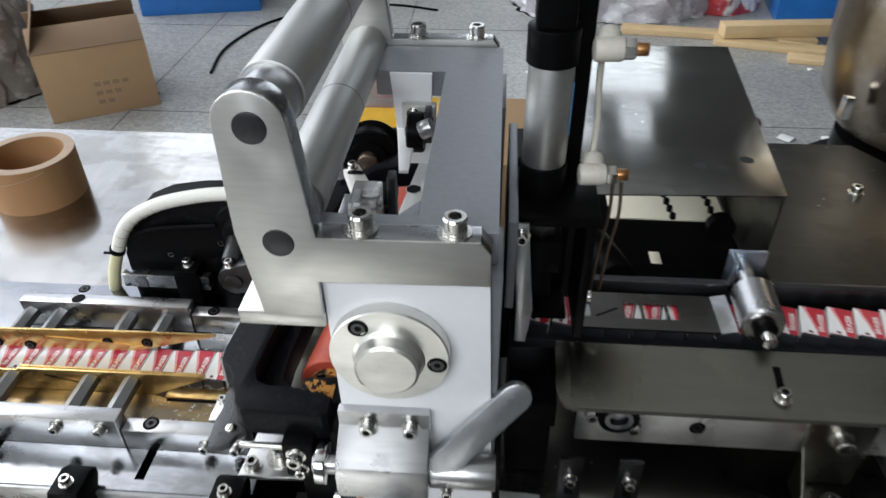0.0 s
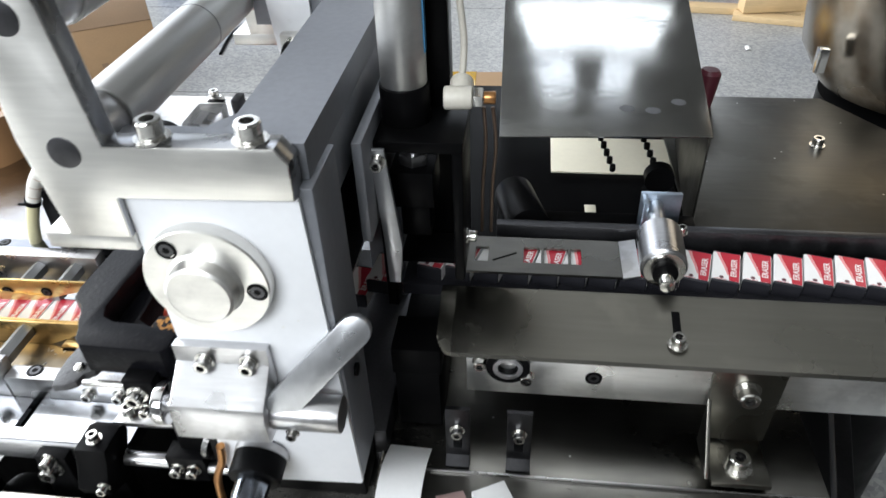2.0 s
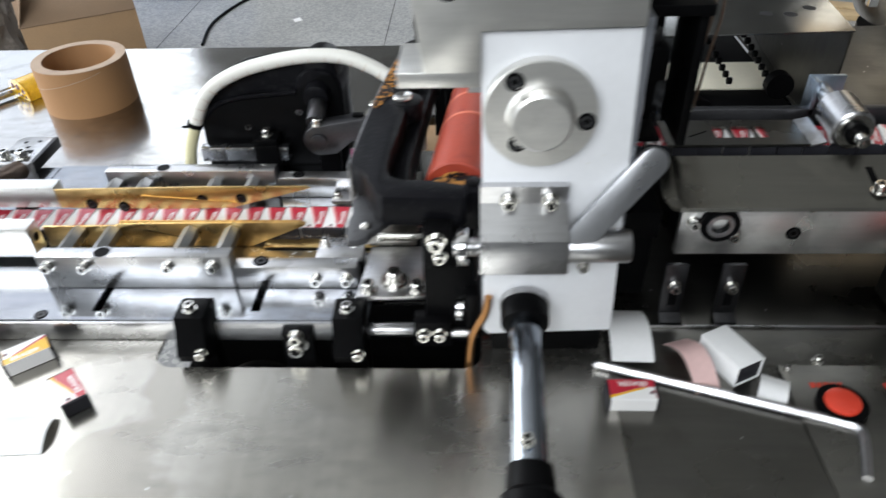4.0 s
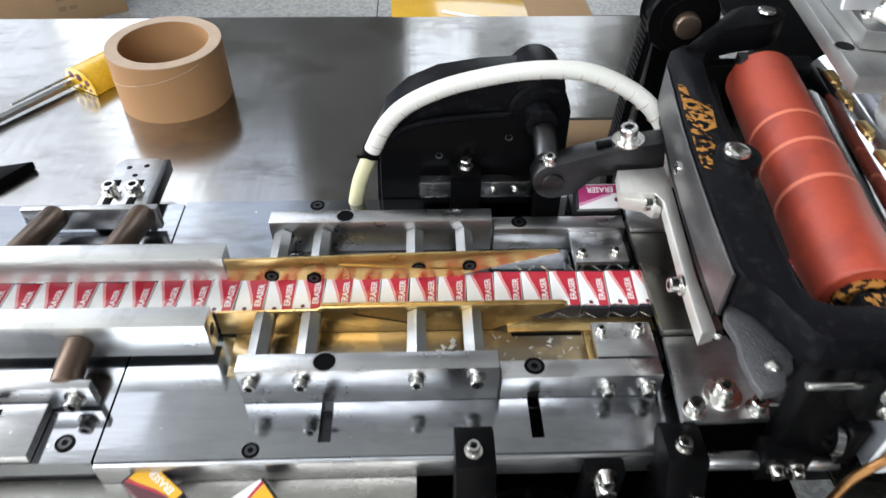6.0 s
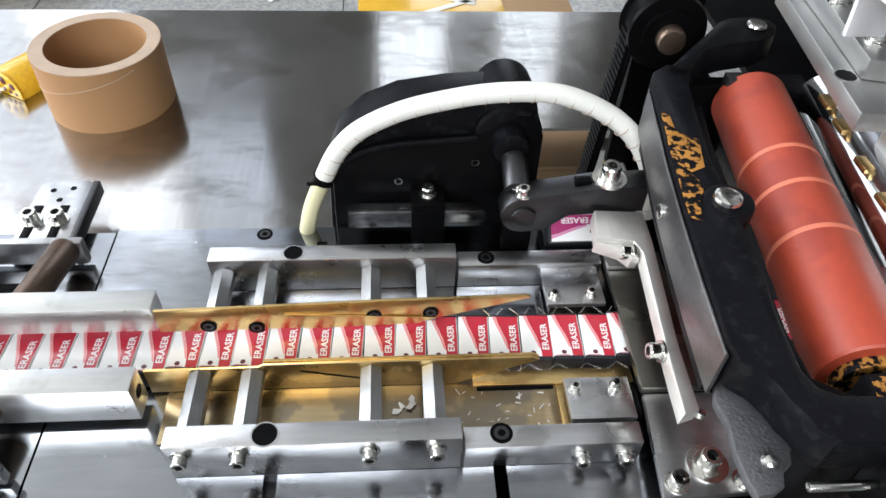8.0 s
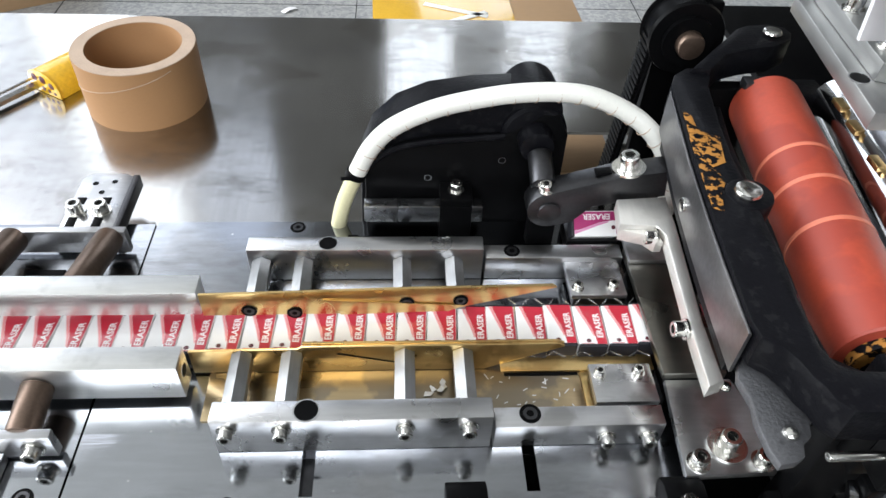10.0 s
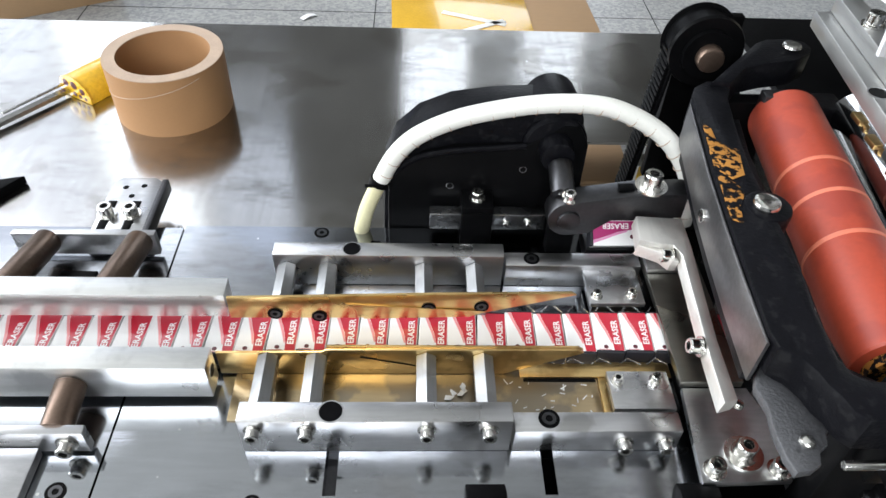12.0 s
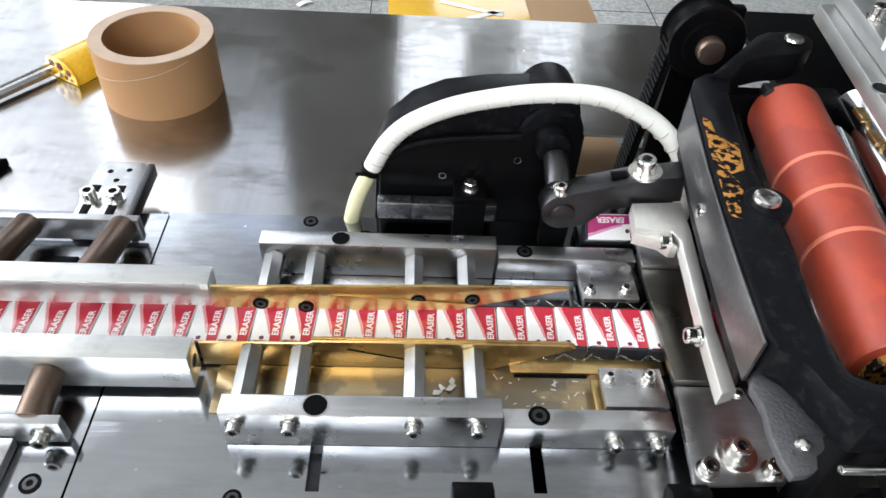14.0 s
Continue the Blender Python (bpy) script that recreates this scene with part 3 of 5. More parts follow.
def rail(name_label, x0, x1, xl0, xl1, ya, yb, zt, zl):
    """A tall guide rail and the lower rail that carries on from it."""
    r = thing("guide_rail", ((x0 + x1) / 2, (ya + yb) / 2, 0), name_label, "rail", "guide rails of the outfeed")
    part("tall_bar", Solid(STEEL).box(x0, x1, ya, yb, 0.2, zt, 0.8), r)
    part("low_bar", Solid(STEEL).box(xl0, xl1, ya, yb, 0.2, zl, 0.8), r)
    return r


near_rail = rail("machined steel guide rail with hexagon spacers and zinc bolts", -277, -131, -129.5, -37, -65, -52.5, 30, 20)
far_rail = rail("machined steel guide rail behind the row of erasers", -277, -125, -123.5, -32, 60.5, 73, 28, 20)
bore(near_rail, -228, -59, 30, size=1.25)
sunk(near_rail, -110, -57, 20, size=1.1)
bore(far_rail, -225.5, 66.5, 28, size=1.15)
sunk(far_rail, -105.5, 67, 20, size=1.0)
for x in (-269, -241, -177, -143.5):
    part("spacer", hexbar(x, -52.2, -14.5, 17), near_rail)
    bolt(near_rail, x, -65, 22, "-y", 0.82)
for x in (-268, -241, -178, -144.5):
    part("spacer", hexbar(x, 22.5, 60.3, 16), far_rail)
for x in (-68, -45):
    bolt(near_rail, x, -65, 9.5, "-y", 0.85)
# small hold-down plates beside the sealing end
for ya, yb, screws in ((31, 61, 37), (-48, -22, -29.5)):
    hp = thing("hold_down_plate", (-52, (ya + yb) / 2, 12), "small steel hold-down plate with two screws", "plate", "hold-down plates")
    part("plate", Solid(STEEL).box(-71, -35, ya, yb, 12.2, 16, 0.6), hp)
    part("foot", Solid(DARK_STEEL).box(-69, -37, ya + 1, yb - 1, 3.5, 12, 0.4), hp)
    bolt(hp, -66, screws, 16, "z", 0.62)
    bolt(hp, -43, screws + 1, 16, "z", 0.62)

guide = thing("brass_guide", (-190, 21, 3), "long brass folding guide with a tapered end behind the erasers", "guide", "brass folding guides")
MG = Matrix.Translation((-85, 21, 0)) @ pose(0, 0, 0, 0, 0, 2.4) @ Matrix.Translation((85, -21, 0))
part("blade", Solid(BRASS).prism([(-295, 22.5), (-220, 19.3), (-150, 18.5), (-85, 35), (-88, 37), (-170, 39), (-295, 40.3)], "y", 20.5, 22.3, 0.3, MG), guide)
part("lip", Solid(BRASS).prism([(-215, 19.2), (-150, 18.5), (-140, 23), (-225, 33)], "y", 19.6, 20.3, 0.2, MG), guide)
for x, z in ((-268, 25.5), (-242, 22), (-175.5, 27), (-143, 27)):
    sunk(guide, x, 20.2 + (x + 85) * 0.0419, z, "-y", 0.85)
guide2 = thing("brass_guide", (-190, -13, 1.6), "long brass folding guide with a tapered end before the erasers", "guide", "brass folding guides")
part("blade", Solid(BRASS).prism([(-299, 1.8), (-130, 1.8), (-84, 22.5), (-88, 25), (-235, 24.5), (-238, 22.5), (-299, 21.5)], "y", -14.2, -12.4, 0.3), guide2)
part("lip", Solid(BRASS).prism([(-235, 24), (-84, 23), (-88, 25.2), (-235, 25.4)], "y", -12.2, -10.6, 0.2), guide2)
part("crease", Solid(BLACK).prism([(-215, 19), (-183, 10.5), (-183, 9.8), (-216, 18.3)], "y", -14.6, -14.3, 0), guide2, "dark scored crease")

# aluminium side blocks further down the outfeed
for ya, yb, name in ((12.5, 27, "behind"), (-33, -17.5, "before")):
    ab = thing("side_block", (-500, (ya + yb) / 2, 4), "long milled aluminium side block " + name + " the erasers", "guide block", "aluminium side blocks")
    part("block", Solid(POLISHED).box(-900, -296 if ya > 0 else -299, ya, yb, 22.5 if ya > 0 else 5, 41.5 if ya > 0 else 32, 0.7), ab)
    if ya < 0:
        bore(ab, -299, -25, 20, "x", 0.75)
part("pin", Solid(BROWNPIN).cyl((-375, -33.2, 18), (-375, -60, 14), 8.5), near := thing("pin_bracket", (-385, -62, 0), "brown steel pin in a slotted steel bracket", "bracket", "pin brackets"))
part("cross_bar", Solid(STEEL).box(-470, -358, -66, -60.3, 2, 20, 0.8), near)
part("slide", Solid(STEEL).box(-460, -384, -100, -66.3, 0.3, 7, 0.8), near)
part("slide_slot", Solid(BLACK).box(-416, -408, -96, -70, 7.05, 7.4, 0.1), near)
bolt(near, -368, -66, 11, "-y", 0.95)
far = thing("pin_bracket", (-410, 110, 0), "two brown steel pins in a slotted adjusting bracket", "bracket", "pin brackets")
for x in (-432, -371):
    part("pin", Solid(BROWNPIN).cyl((x, 27.2, 30), (x, 84, 16), 9.0), far)
part("cross_bar", Solid(STEEL).box(-455, -360, 84.3, 90, 3, 22, 0.8), far)
part("slide", Solid(STEEL).prism([(-412, 90.3), (-376, 90.3), (-376, 158), (-382, 162), (-406, 162), (-412, 156)], "z", 0.4, 9, 0.6), far)
for x in (-405.5, -388):
    part("slide_slot", Solid(BLACK).box(x - 3, x + 3, 96, 134, 9.05, 9.5, 0.1), far)
    bolt(far, x, 119, 9.2, "z", 1.1)
for x, y in ((-401, 150), (-388, 152), (-394, 140)):
    bore(far, x, y, 9.0, size=0.45)
part("slide_wall", Solid(DARK_STEEL).box(-375.6, -371, 96, 158, 0.4, 11, 0.6), far)
part("stop", Solid(BLACK).box(-420, -396, 54, 66, 0.3, 6, 0.6), far, "black stop block")

# clear film standing in gathers between the erasers
film_th = thing("film_gathers", (-70, 9, 3), "clear wrapping film standing in small gathers between erasers", "film")
rnd = random.Random(4)
for k in range(5):
    x = -36.5 - 17.15 * k
    for side, ys in ((1, 25.5), (-1, -6.5)):
        for d in (-1, 1):
            s = Solid(CLEAR)
            s.prism([(0, 0), (1.2, 0), (6.5 * d + rnd.uniform(-0.6, 0.6), 6.0 * side), (6.0 * d, 6.4 * side)], "z", 0, 0.35, 0, Matrix.Translation((x, ys, 10.5 - 3 * (side < 0))) @ pose(0, 0, 0, 18 * side, 0, 0))
            part("gather", s, film_th)

bit = thing("film_scrap", (-157, -28, 1.5), "crumpled scrap of clear film on the brass bed", "scrap")
for k in range(5):
    part("fold", Solid(PAPER).prism([(0, 0), (5.5 - k * 0.4, 1.2), (4.4, 5.0 - k * 0.3), (0.8, 3.8)], "z", 0, 0.4, 0, Matrix.Translation((-160 + 1.7 * k, -30 + rnd.uniform(-1.5, 1.5), 2.2 + 0.5 * k)) @ pose(0, 0, 0, rnd.uniform(-35, 35), rnd.uniform(-30, 30), rnd.uniform(0, 180))), bit)
shav = Solid(PAPER)
for k in range(26):
    shav.box(0, rnd.uniform(1.5, 4.5), 0, 0.5, 0, 0.4, 0, Matrix.Translation((rnd.uniform(-132, -74), rnd.uniform(-44, -21), 1.6)) @ pose(0, 0, 0, rnd.uniform(-20, 20), 0, rnd.uniform(0, 180)))
solo("film_shavings", shav, (-100, -32, 1.5), "fine pale film shavings lying on the brass bed", "shavings", kind="stuff")

# ---- black posts in front of the base plate ----
for x, low in ((-147, 1), (-37, 1), (-76, 0)):
    po = thing("clamp_post", (x, -106, TZ - 80), "black steel clamp post bolted at the edge of the base plate", "bracket", "black clamp posts")
    if low:
        part("post", Solid(BLACK).prism([(-92, 14), (-98, 18), (-118, 18), (-121, 8), (-129, -8), (-127, -15), (-114, -20), (-110, -62), (-101, -62), (-102, -8), (-92, 8)], "x", x - 10.5, x + 10.5, 0.8), po)
        bolt(po, x - 1, -109, 18, "z", 0.78)
        bolt(po, x + 7, -127, -6, "-y", 0.7)
    else:
        part("post", Solid(BLACK).box(x - 11, x + 11, -112, -103.5, -70, -2, 0.8), po)
        bolt(po, x, -112, -12, "-y", 1.2)
        bolt(po, x, -112, -4, "-y", 0.9)
wheel = thing("flywheel", (-112, -112, TZ - 89), "dark belt wheel low inside the table opening", "wheel")
part("rim", Solid(BLACK).lathe((-112, -118, -75), (-112, -96, -75), [(0, 18), (0.02, 30), (0.3, 32), (0.7, 32), (0.98, 30), (1, 18)]), wheel)
part("hub", Solid(DARK_STEEL).cyl((-112, -122, -75), (-112, -95, -75), 8), wheel)
tee = thing("shaft_bearing", (10, -108, TZ - 10), "small dark shaft bearing with two screws", "bearing")
part("block", Solid(BLACK).box(8, 34, -112, -98, -14, 9, 0.8), tee)
part("shaft", Solid(STEEL).cyl((-24, -106, -3), (7.8, -106, -3), 5), tee)
part("shaft", Solid(STEEL).cyl((34.2, -108, -4), (52, -108, -4), 4), tee)
part("collar", Solid(CHROME).ring((40, -106, 20), (44, -107, 20), 10, 5), tee)
part("collar_block", Solid(BLACK).box(44.4, 53, -114, -98, 4, 36, 1.2), tee)
bolt(tee, 15, -112, -1, "-y", 0.8)
bolt(tee, 26, -112, -1, "-y", 0.8)
copper = solo("copper_pipe", Solid(COPPER).tube([(59, -125, 44), (57, -125, 30), (52, -124.5, 18), (48, -124, 4), (46, -124, -24), (45, -125, -60)], 2.6), (46, -120, -60), "thin tarnished copper pipe running down into the table", "pipe")

# ---- sealing end ----
bed = thing("sealing_bed", (-20, 0, 3), "dark stainless sealing bed plate with bolted end plate", "machine plate")
part("bed_plate", Solid(DARK_SHEET).box(-31, 6, -34, 68, 16.5, 22, 0.8), bed)
part("bed_block", Solid(BLACK).box(-24, 14, -34, -14, -17, 16.3, 0.8), bed)
part("bed_block", Solid(BLACK).box(-24, 14, 36, 68, -17, 16.3, 0.8), bed)
part("end_plate", Solid(STEEL).prism([(-29, -34.2), (9, -34.2), (17, -60), (14.5, -92), (-34, -93.5)], "z", 12, 16.4, 0.6), bed, "bright steel end plate")
part("washer", Solid(BOLT).ring((-7.5, -77, 16.4), (-7.5, -77, 18.4), 10.5, 3), bed)
bolt(bed, -7.5, -77, 18.4, "z", 1.15)
bolt(bed, -25.5, -86, 16.4, "z", 1.0)
bolt(bed, 9, -86, 16.4, "z", 1.0)
part("rear_plate", Solid(STEEL).box(-31, 0, 52, 76, 22.2, 26, 0.6), bed)

bar = thing("cutter_bar", (-20, 0, 22), "milled aluminium cutter bar bolted along the sealing end", "bar")
part("bar", Solid(BARALU).prism([(-28.5, -70), (-20, -67), (-19, -29), (-12, 46), (-11, 73), (-43, 70.5), (-46, 47.5), (-24, 46), (-20.5, 38), (-27, -40)], "z", 52, 62, 0.8), bar)
part("chamfer", Solid(BARALU).prism([(-46, 47.3), (-24, 45.8), (-21.5, 36), (-26, 36), (-31, 42)], "z", 49, 58, 0.6), bar)
bolt(bar, -27, -30, 57, "-x", 0.95)
bolt(bar, -24, 42, 56, "-x", 0.95)
part("end_screw", Solid(BOLT).cyl((-19.5, -66, 57), (-15.5, -67, 57), 2.6, seg=16), bar)

arm = thing("cam_arm", (-55, 76, 18), "dark steel rocker arm with rounded end and bolts", "lever")
pts = [(-84 + 14 * math.cos(a), 49.5 + 14 * math.sin(a)) for a in (radians(90 + 180 * k / 10) for k in range(11))]
part("arm", Solid(DARK_STEEL).prism(pts + [(-70, 37), (-56, 49), (-10, 52), (-10, 72), (-40, 71)], "y", 73.6, 90, 1.0), arm)
part("pivot", Solid(DARK_STEEL).cyl((-84, 71.5, 49), (-84, 93, 49), 7.5), arm)
part("washer", Solid(BOLT).ring((-33, 82, 71.2), (-33, 82, 72.6), 10.5, 3), arm)
bolt(arm, -33, 82, 72.6, "z", 1.25)
part("slot", Solid(BLACK).box(-54, -44, 79, 85, 69.5, 71.4, 0.2, Matrix.Translation((0, 0, 0.2))), arm)
bolt(arm, -87, 86, 63, "z", 0.8)
bolt(arm, -85, 78, 63, "z", 0.8)
rearblk = thing("rear_clamp", (-140, 112, 0), "black saddle clamp over the sliding pusher bar", "clamp")
part("saddle_cheek", Solid(BLACK).box(-152, -130, 99, 102.6, 0.2, 31, 0.6), rearblk)
part("saddle_cheek", Solid(BLACK).box(-152, -130, 113.4, 118.5, 0.2, 31, 0.6), rearblk)
part("saddle_top", Solid(BLACK).box(-152, -130, 99, 118.5, 31.2, 37, 0.8), rearblk)
bolt(rearblk, -141, 109, 37, "z", 0.9)
bolt(rearblk, -134, 118.5, 12, "y", 0.6)
slide_bar = thing("pusher_bar", (-130, 108, 0.4), "square steel pusher bar sliding behind the guide rail", "slide bar")
part("bar", Solid(STEEL).box(-174, -151, 103.2, 112.8, 13, 27, 0.8), slide_bar, "bright ground end of the bar")
part("bar_body", Solid(EDGESTEEL).box(-150.8, -92, 103.2, 112.8, 13, 27, 0.8), slide_bar)
for x in (-120, -104):
    bolt(slide_bar, x, 103.2, 20, "-y", 0.45)
pillar_ = thing("arm_pillar", (-84, 102, 0), "black pillar block carrying the rocker arm's pivot", "pillar")
part("pillar", Solid(BLACK).box(-91, -72, 93.2, 102, 0.2, 56, 0.8), pillar_)

# belt guard, drive and hose
guard = thing("belt_guard", (-140, 145, TZ), "black cast belt guard with rounded ends", "guard")
outline = [(-208, -17.8), (-206, 45), (-198, 66), (-182, 82), (-160, 92), (-130, 97), (-95, 99), (-78, 92), (-68, 74), (-66, -17.8)]
part("shell", Solid(CAST).prism(outline, "y", 126, 160, 2.0), guard)
inner = [(-204, -17), (-203, 40), (-196, 55), (-179, 66), (-157, 72), (-112, 74), (-100, 82), (-86, 91), (-75, 90), (-68, 76), (-67, -17)]
part("front_plate", Solid(BLACK).prism(inner, "y", 119, 125.8, 1.0), guard)
part("boss", Solid(CAST).lathe((-90, 166, 74), (-90, 106, 74), [(0, 10), (0.02, 22), (0.72, 22), (0.76, 20), (0.78, 12), (0.98, 11), (1, 8)]), guard)
part("boss", Solid(CAST).lathe((-90, 166, 84), (-90, 122, 88), [(0, 8), (0.02, 19), (0.5, 20), (0.9, 18), (1.0, 9)], 40), guard)
part("rib", Solid(CAST).tube([(-200, 121, 48), (-188, 119.5, 61), (-166, 119, 69), (-130, 119, 73), (-110, 119, 75)], 2.2, 8, 6), guard)
part("shaft", Solid(DARK_STEEL).cyl((-88, 106, 70), (-88, 84, 62), 8), guard)
for x, z in ((-160, 40), (-110, 55), (-80, 40)):
    bore(guard, x, 119, z, "-y", 0.45)
hose = thing("spiral_hose", (-150, 118, 0), "white spiral-wrapped cable hose arching over the guard", "hose")
HOSELINE = [(-224, 116, -4), (-218.5, 117, 20), (-208, 118, 46), (-198, 118.5, 66), (-183, 119, 82), (-158, 119.5, 95), (-130, 119.5, 103), (-102, 119, 108), (-73, 118, 109), (-51, 116, 105), (-26, 112, 93), (-9, 106, 77), (0, 98, 58), (2, 94, 30)]
wrap_ = part("wrap", Solid(HOSE).tube(HOSELINE[2:], 6.2, 14, 10), hose)
part("old_end", Solid(HOSEOLD).tube(HOSELINE[:3], 5.6, 14, 6), hose, "yellowed lower end")
turns_ = Solid(KRAFTEDGE)
hl = [Vector(p) for p in HOSELINE[2:]]
for i in range(len(hl) - 1):
    for k in (0.25, 0.75):
        c, d = hl[i].lerp(hl[i + 1], k), (hl[i + 1] - hl[i]).normalized()
        d = (d + 0.35 * Vector((0, 0, 1)).cross(d)).normalized()
        turns_.ring(c - d * 0.25, c + d * 0.25, 6.42, 6.0, 16)
part("wrap_seams", turns_, wrap_, "fine spiral seams")
tie = Solid(BLACK).ring((-210, 117.6, 42), (-208.4, 118, 46), 7.2, 5.8, 20)
tie.box(-219, -207, 110.5, 112.5, 44, 46, 0.3)
part("cable_tie", tie, hose, "black cable tie")

# ---- roller casting ----
cast = thing("roller_casting", (0, 0, 22), "black cast bracket with rust-worn edge carrying the rollers", "casting")
TOP_L = [(-11, 114), (-15, 77), (-20, 40), (-24, -2), (-27, -40), (-29.5, -75), (-28, -84), (-21, -90), (-17, -97), (-15, -104), (-12, -109), (-10, -116), (-5, -121), (42, -123), (45, -120), (45, -108), (24, -102.5), (5, -101.5), (-2, -98), (-5, -90), (-4, -66), (-1, -40), (1, -12), (2, 40), (6, 75), (12, 112), (17, 124), (15, 133), (4, 133), (-6, 125)]
part("frame", Solid(CAST).prism(TOP_L, "z", 98, 119, 1.4), cast)
part("beam", Solid(CAST).prism([(-10.5, 112), (-14.5, 77), (-19.5, 40), (-23.5, -2), (-26.5, -40), (-28.5, -72), (-7.5, -72), (0, -23), (5, 75), (11, 112), (14, 129), (3, 129)], "z", 78, 97.8, 0.8), cast)
part("inner_lip", Solid(CAST).prism([(-1, -94), (-5, -88), (-3.5, -62), (2, -23), (7, 75), (17, 112), (24, 112), (18, 75), (10, -23), (7, -60), (8, -84), (20, -92), (42, -93), (42, -101), (6, -100.5)], "z", 84, 104, 0.8), cast, "lower inner lip of the casting")
part("bearing_ear", Solid(CAST).prism([(22, -102), (45, -107), (56, -106), (58, -92), (50, -85), (24, -88)], "z", 84, 112, 1.6), cast)
part("ear_rust", Solid(RUST).prism([(24, -101), (44, -105), (44, -92), (26, -89)], "z", 112.1, 112.6, 0.2), cast, "rust stain on the bearing ear")
part("ear_hole", Solid(BLACK).cyl((50, -96, 111.9), (50, -96, 112.4), 4.0), cast)
part("cheek", Solid(CHEEK).prism([(-11.2, 112), (-15.4, 77), (-20.4, 40), (-24.4, -2), (-27.4, -40), (-29.8, -80), (-31.4, -80), (-29.2, -40), (-26.2, -2), (-22.2, 40), (-17.2, 77), (-13.0, 108)], "z", 88, 116, 0.8), cast, "smooth dark steel cheek")
for edge in ([(-13.6, 84), (-14.6, 72), (-17.4, 54), (-19, 40), (-12, 30), (-4, 34), (-1.5, 48), (0.5, 57), (-6, 61), (-10, 66), (-9.5, 78)], [(-19.4, 34), (-22.6, 6), (-23, -3), (-18, -6), (-15, 8), (-9, 18), (-11, 26), (-15, 31)]):
    part("worn_edge", Solid(RUST).prism(edge, "z", 119.1, 119.5, 0.1), cast, "rust showing through the paint")
LEG = [(-30, -86), (-27, -78), (-20, -70.5), (-13, -69), (-8, -73), (-5, -84), (-3, -96), (-4.5, -102), (-3.5, -106), (-7, -110), (-8.5, -115), (-13, -118), (-15, -124), (-20, -127), (-27, -128), (-29, -121), (-29.5, -107), (-28, -98)]
leg_ = part("leg", Solid(CASTGREY).prism(LEG, "z", 86.5, 92, 1.2), cast, "filed grey end of the casting")
part("leg_pin", Solid(BOLT).lathe((-17, -113, 89), (-18, -115, 94.5), [(0, 3.4), (0.6, 3.5), (0.9, 2.4), (1, 1)], 20), leg_)
part("leg_hole", Solid(BLACK).cyl((-18, -103, 90.6), (-18, -103, 91.3), 4.6, seg=20, bevel=0), leg_)
part("far_arm", Solid(CAST).prism([(4, 126), (18, 142), (52, 180), (62, 186), (78, 188), (88, 184), (90, 176), (86, 167), (71, 157), (50, 152), (33, 145), (17, 126)], "z", 102, 122, 1.6), cast)
part("link_arm", Solid(CAST).box(60, 104, 130, 150, 84, 101.6, 1.5, None), cast)
part("pivot_pin", Solid(BOLT).cyl((-2, 7, 119.2), (-2, 7, 124), 7.2, bevel=2), cast)
part("pivot_boss", Solid(CAST).cyl((0, 8, 105), (0, 8, 119.8), 12.5, bevel=1.5), cast)
part("clevis_pin", Solid(BOLT).cyl((74, 172, 122.2), (74, 172, 126), 6.5, bevel=2), cast)
part("yoke", Solid(DARK_STEEL).box(44, 66, 126, 136, 92, 112, 1), cast)
part("side_pin", Solid(BOLT).cyl((-25.5, 24, 98), (-20, 24, 98), 4), cast)
part("pedestal", Solid(BLACK).box(16, 50, -104, -90, -17.5, 99.8, 1), cast)
part("pedestal", Solid(BLACK).box(24, 60, 138, 150, -17.5, 99.8, 1), cast)

roll_r = thing("red_roller", (44, 22, 92), "worn red rubber roller with three scuffed grooves", "roller")
prof = [(0, 8), (0.0, 21.5), (0.005, 22.5)]
rub = part("rubber", Solid(REDRUBBER).lathe((44, -79, 92), (44, 130, 92), prof + [(0.995, 22.5), (1, 21.5), (1, 8)], 56), roll_r)
for y in (-7, 27, 56):
    part("ridge", Solid(REDRIDGE).lathe((44, y - 2.0, 92), (44, y + 2.0, 92), [(0, 22.2), (0.2, 22.8), (0.8, 22.8), (1, 22.2)], 56), rub, "scuffed lighter ring")
part("axle", Solid(STEEL).cyl((44, -86, 92), (44, 138, 92), 7), roll_r)
part("bearing", Solid(RUST).ring((44, -84, 92), (44, -79, 92), 16, 7), roll_r)
chrome = thing("chrome_roller", (100, 40, 92), "shiny chromed steel roller beside the red one", "roller")
barr = part("barrel", Solid(CHROME).cyl((90, -76, 96), (113, 134, 96), 16), chrome)
part("axle", Solid(STEEL).cyl((89, -86, 96), (114, 144, 96), 7), chrome)
for y in (10, 40, 75, 100):
    part("clip", Solid(BRASS).box(84 + y * 0.11, 90 + y * 0.11, y, y + 12, 108, 111.5, 0.4, None), barr)

pulley = thing("drive_pulley", (5, 190, 60), "black drive pulley with toothed belt behind the casting", "pulley")
pw = part("wheel", Solid(BLACK).lathe((20, 180, 113), (20, 206, 113), [(0, 10), (0.02, 26), (0.12, 27), (0.15, 24), (0.85, 24), (0.88, 27), (0.98, 26), (1, 10)], 56), pulley)
part("hub_ring", Solid(BLACK).ring((20, 176, 113), (20, 180, 113), 18, 9), pw)
part("hub", Solid(BROWNPIN).cyl((20, 168, 113), (20, 182, 113), 9.5, seg=28, bevel=2.4), pw, "dull rounded shaft end")
belt = Solid(BLACK)
for k in range(34):
    a = Vector((-2, 184, 108)).lerp(Vector((-12, 184, -40)), k / 34)
    belt.box(a.x - 3.2, a.x - 1, 182, 202, a.z - 1.6, a.z + 1.6, 0.3)
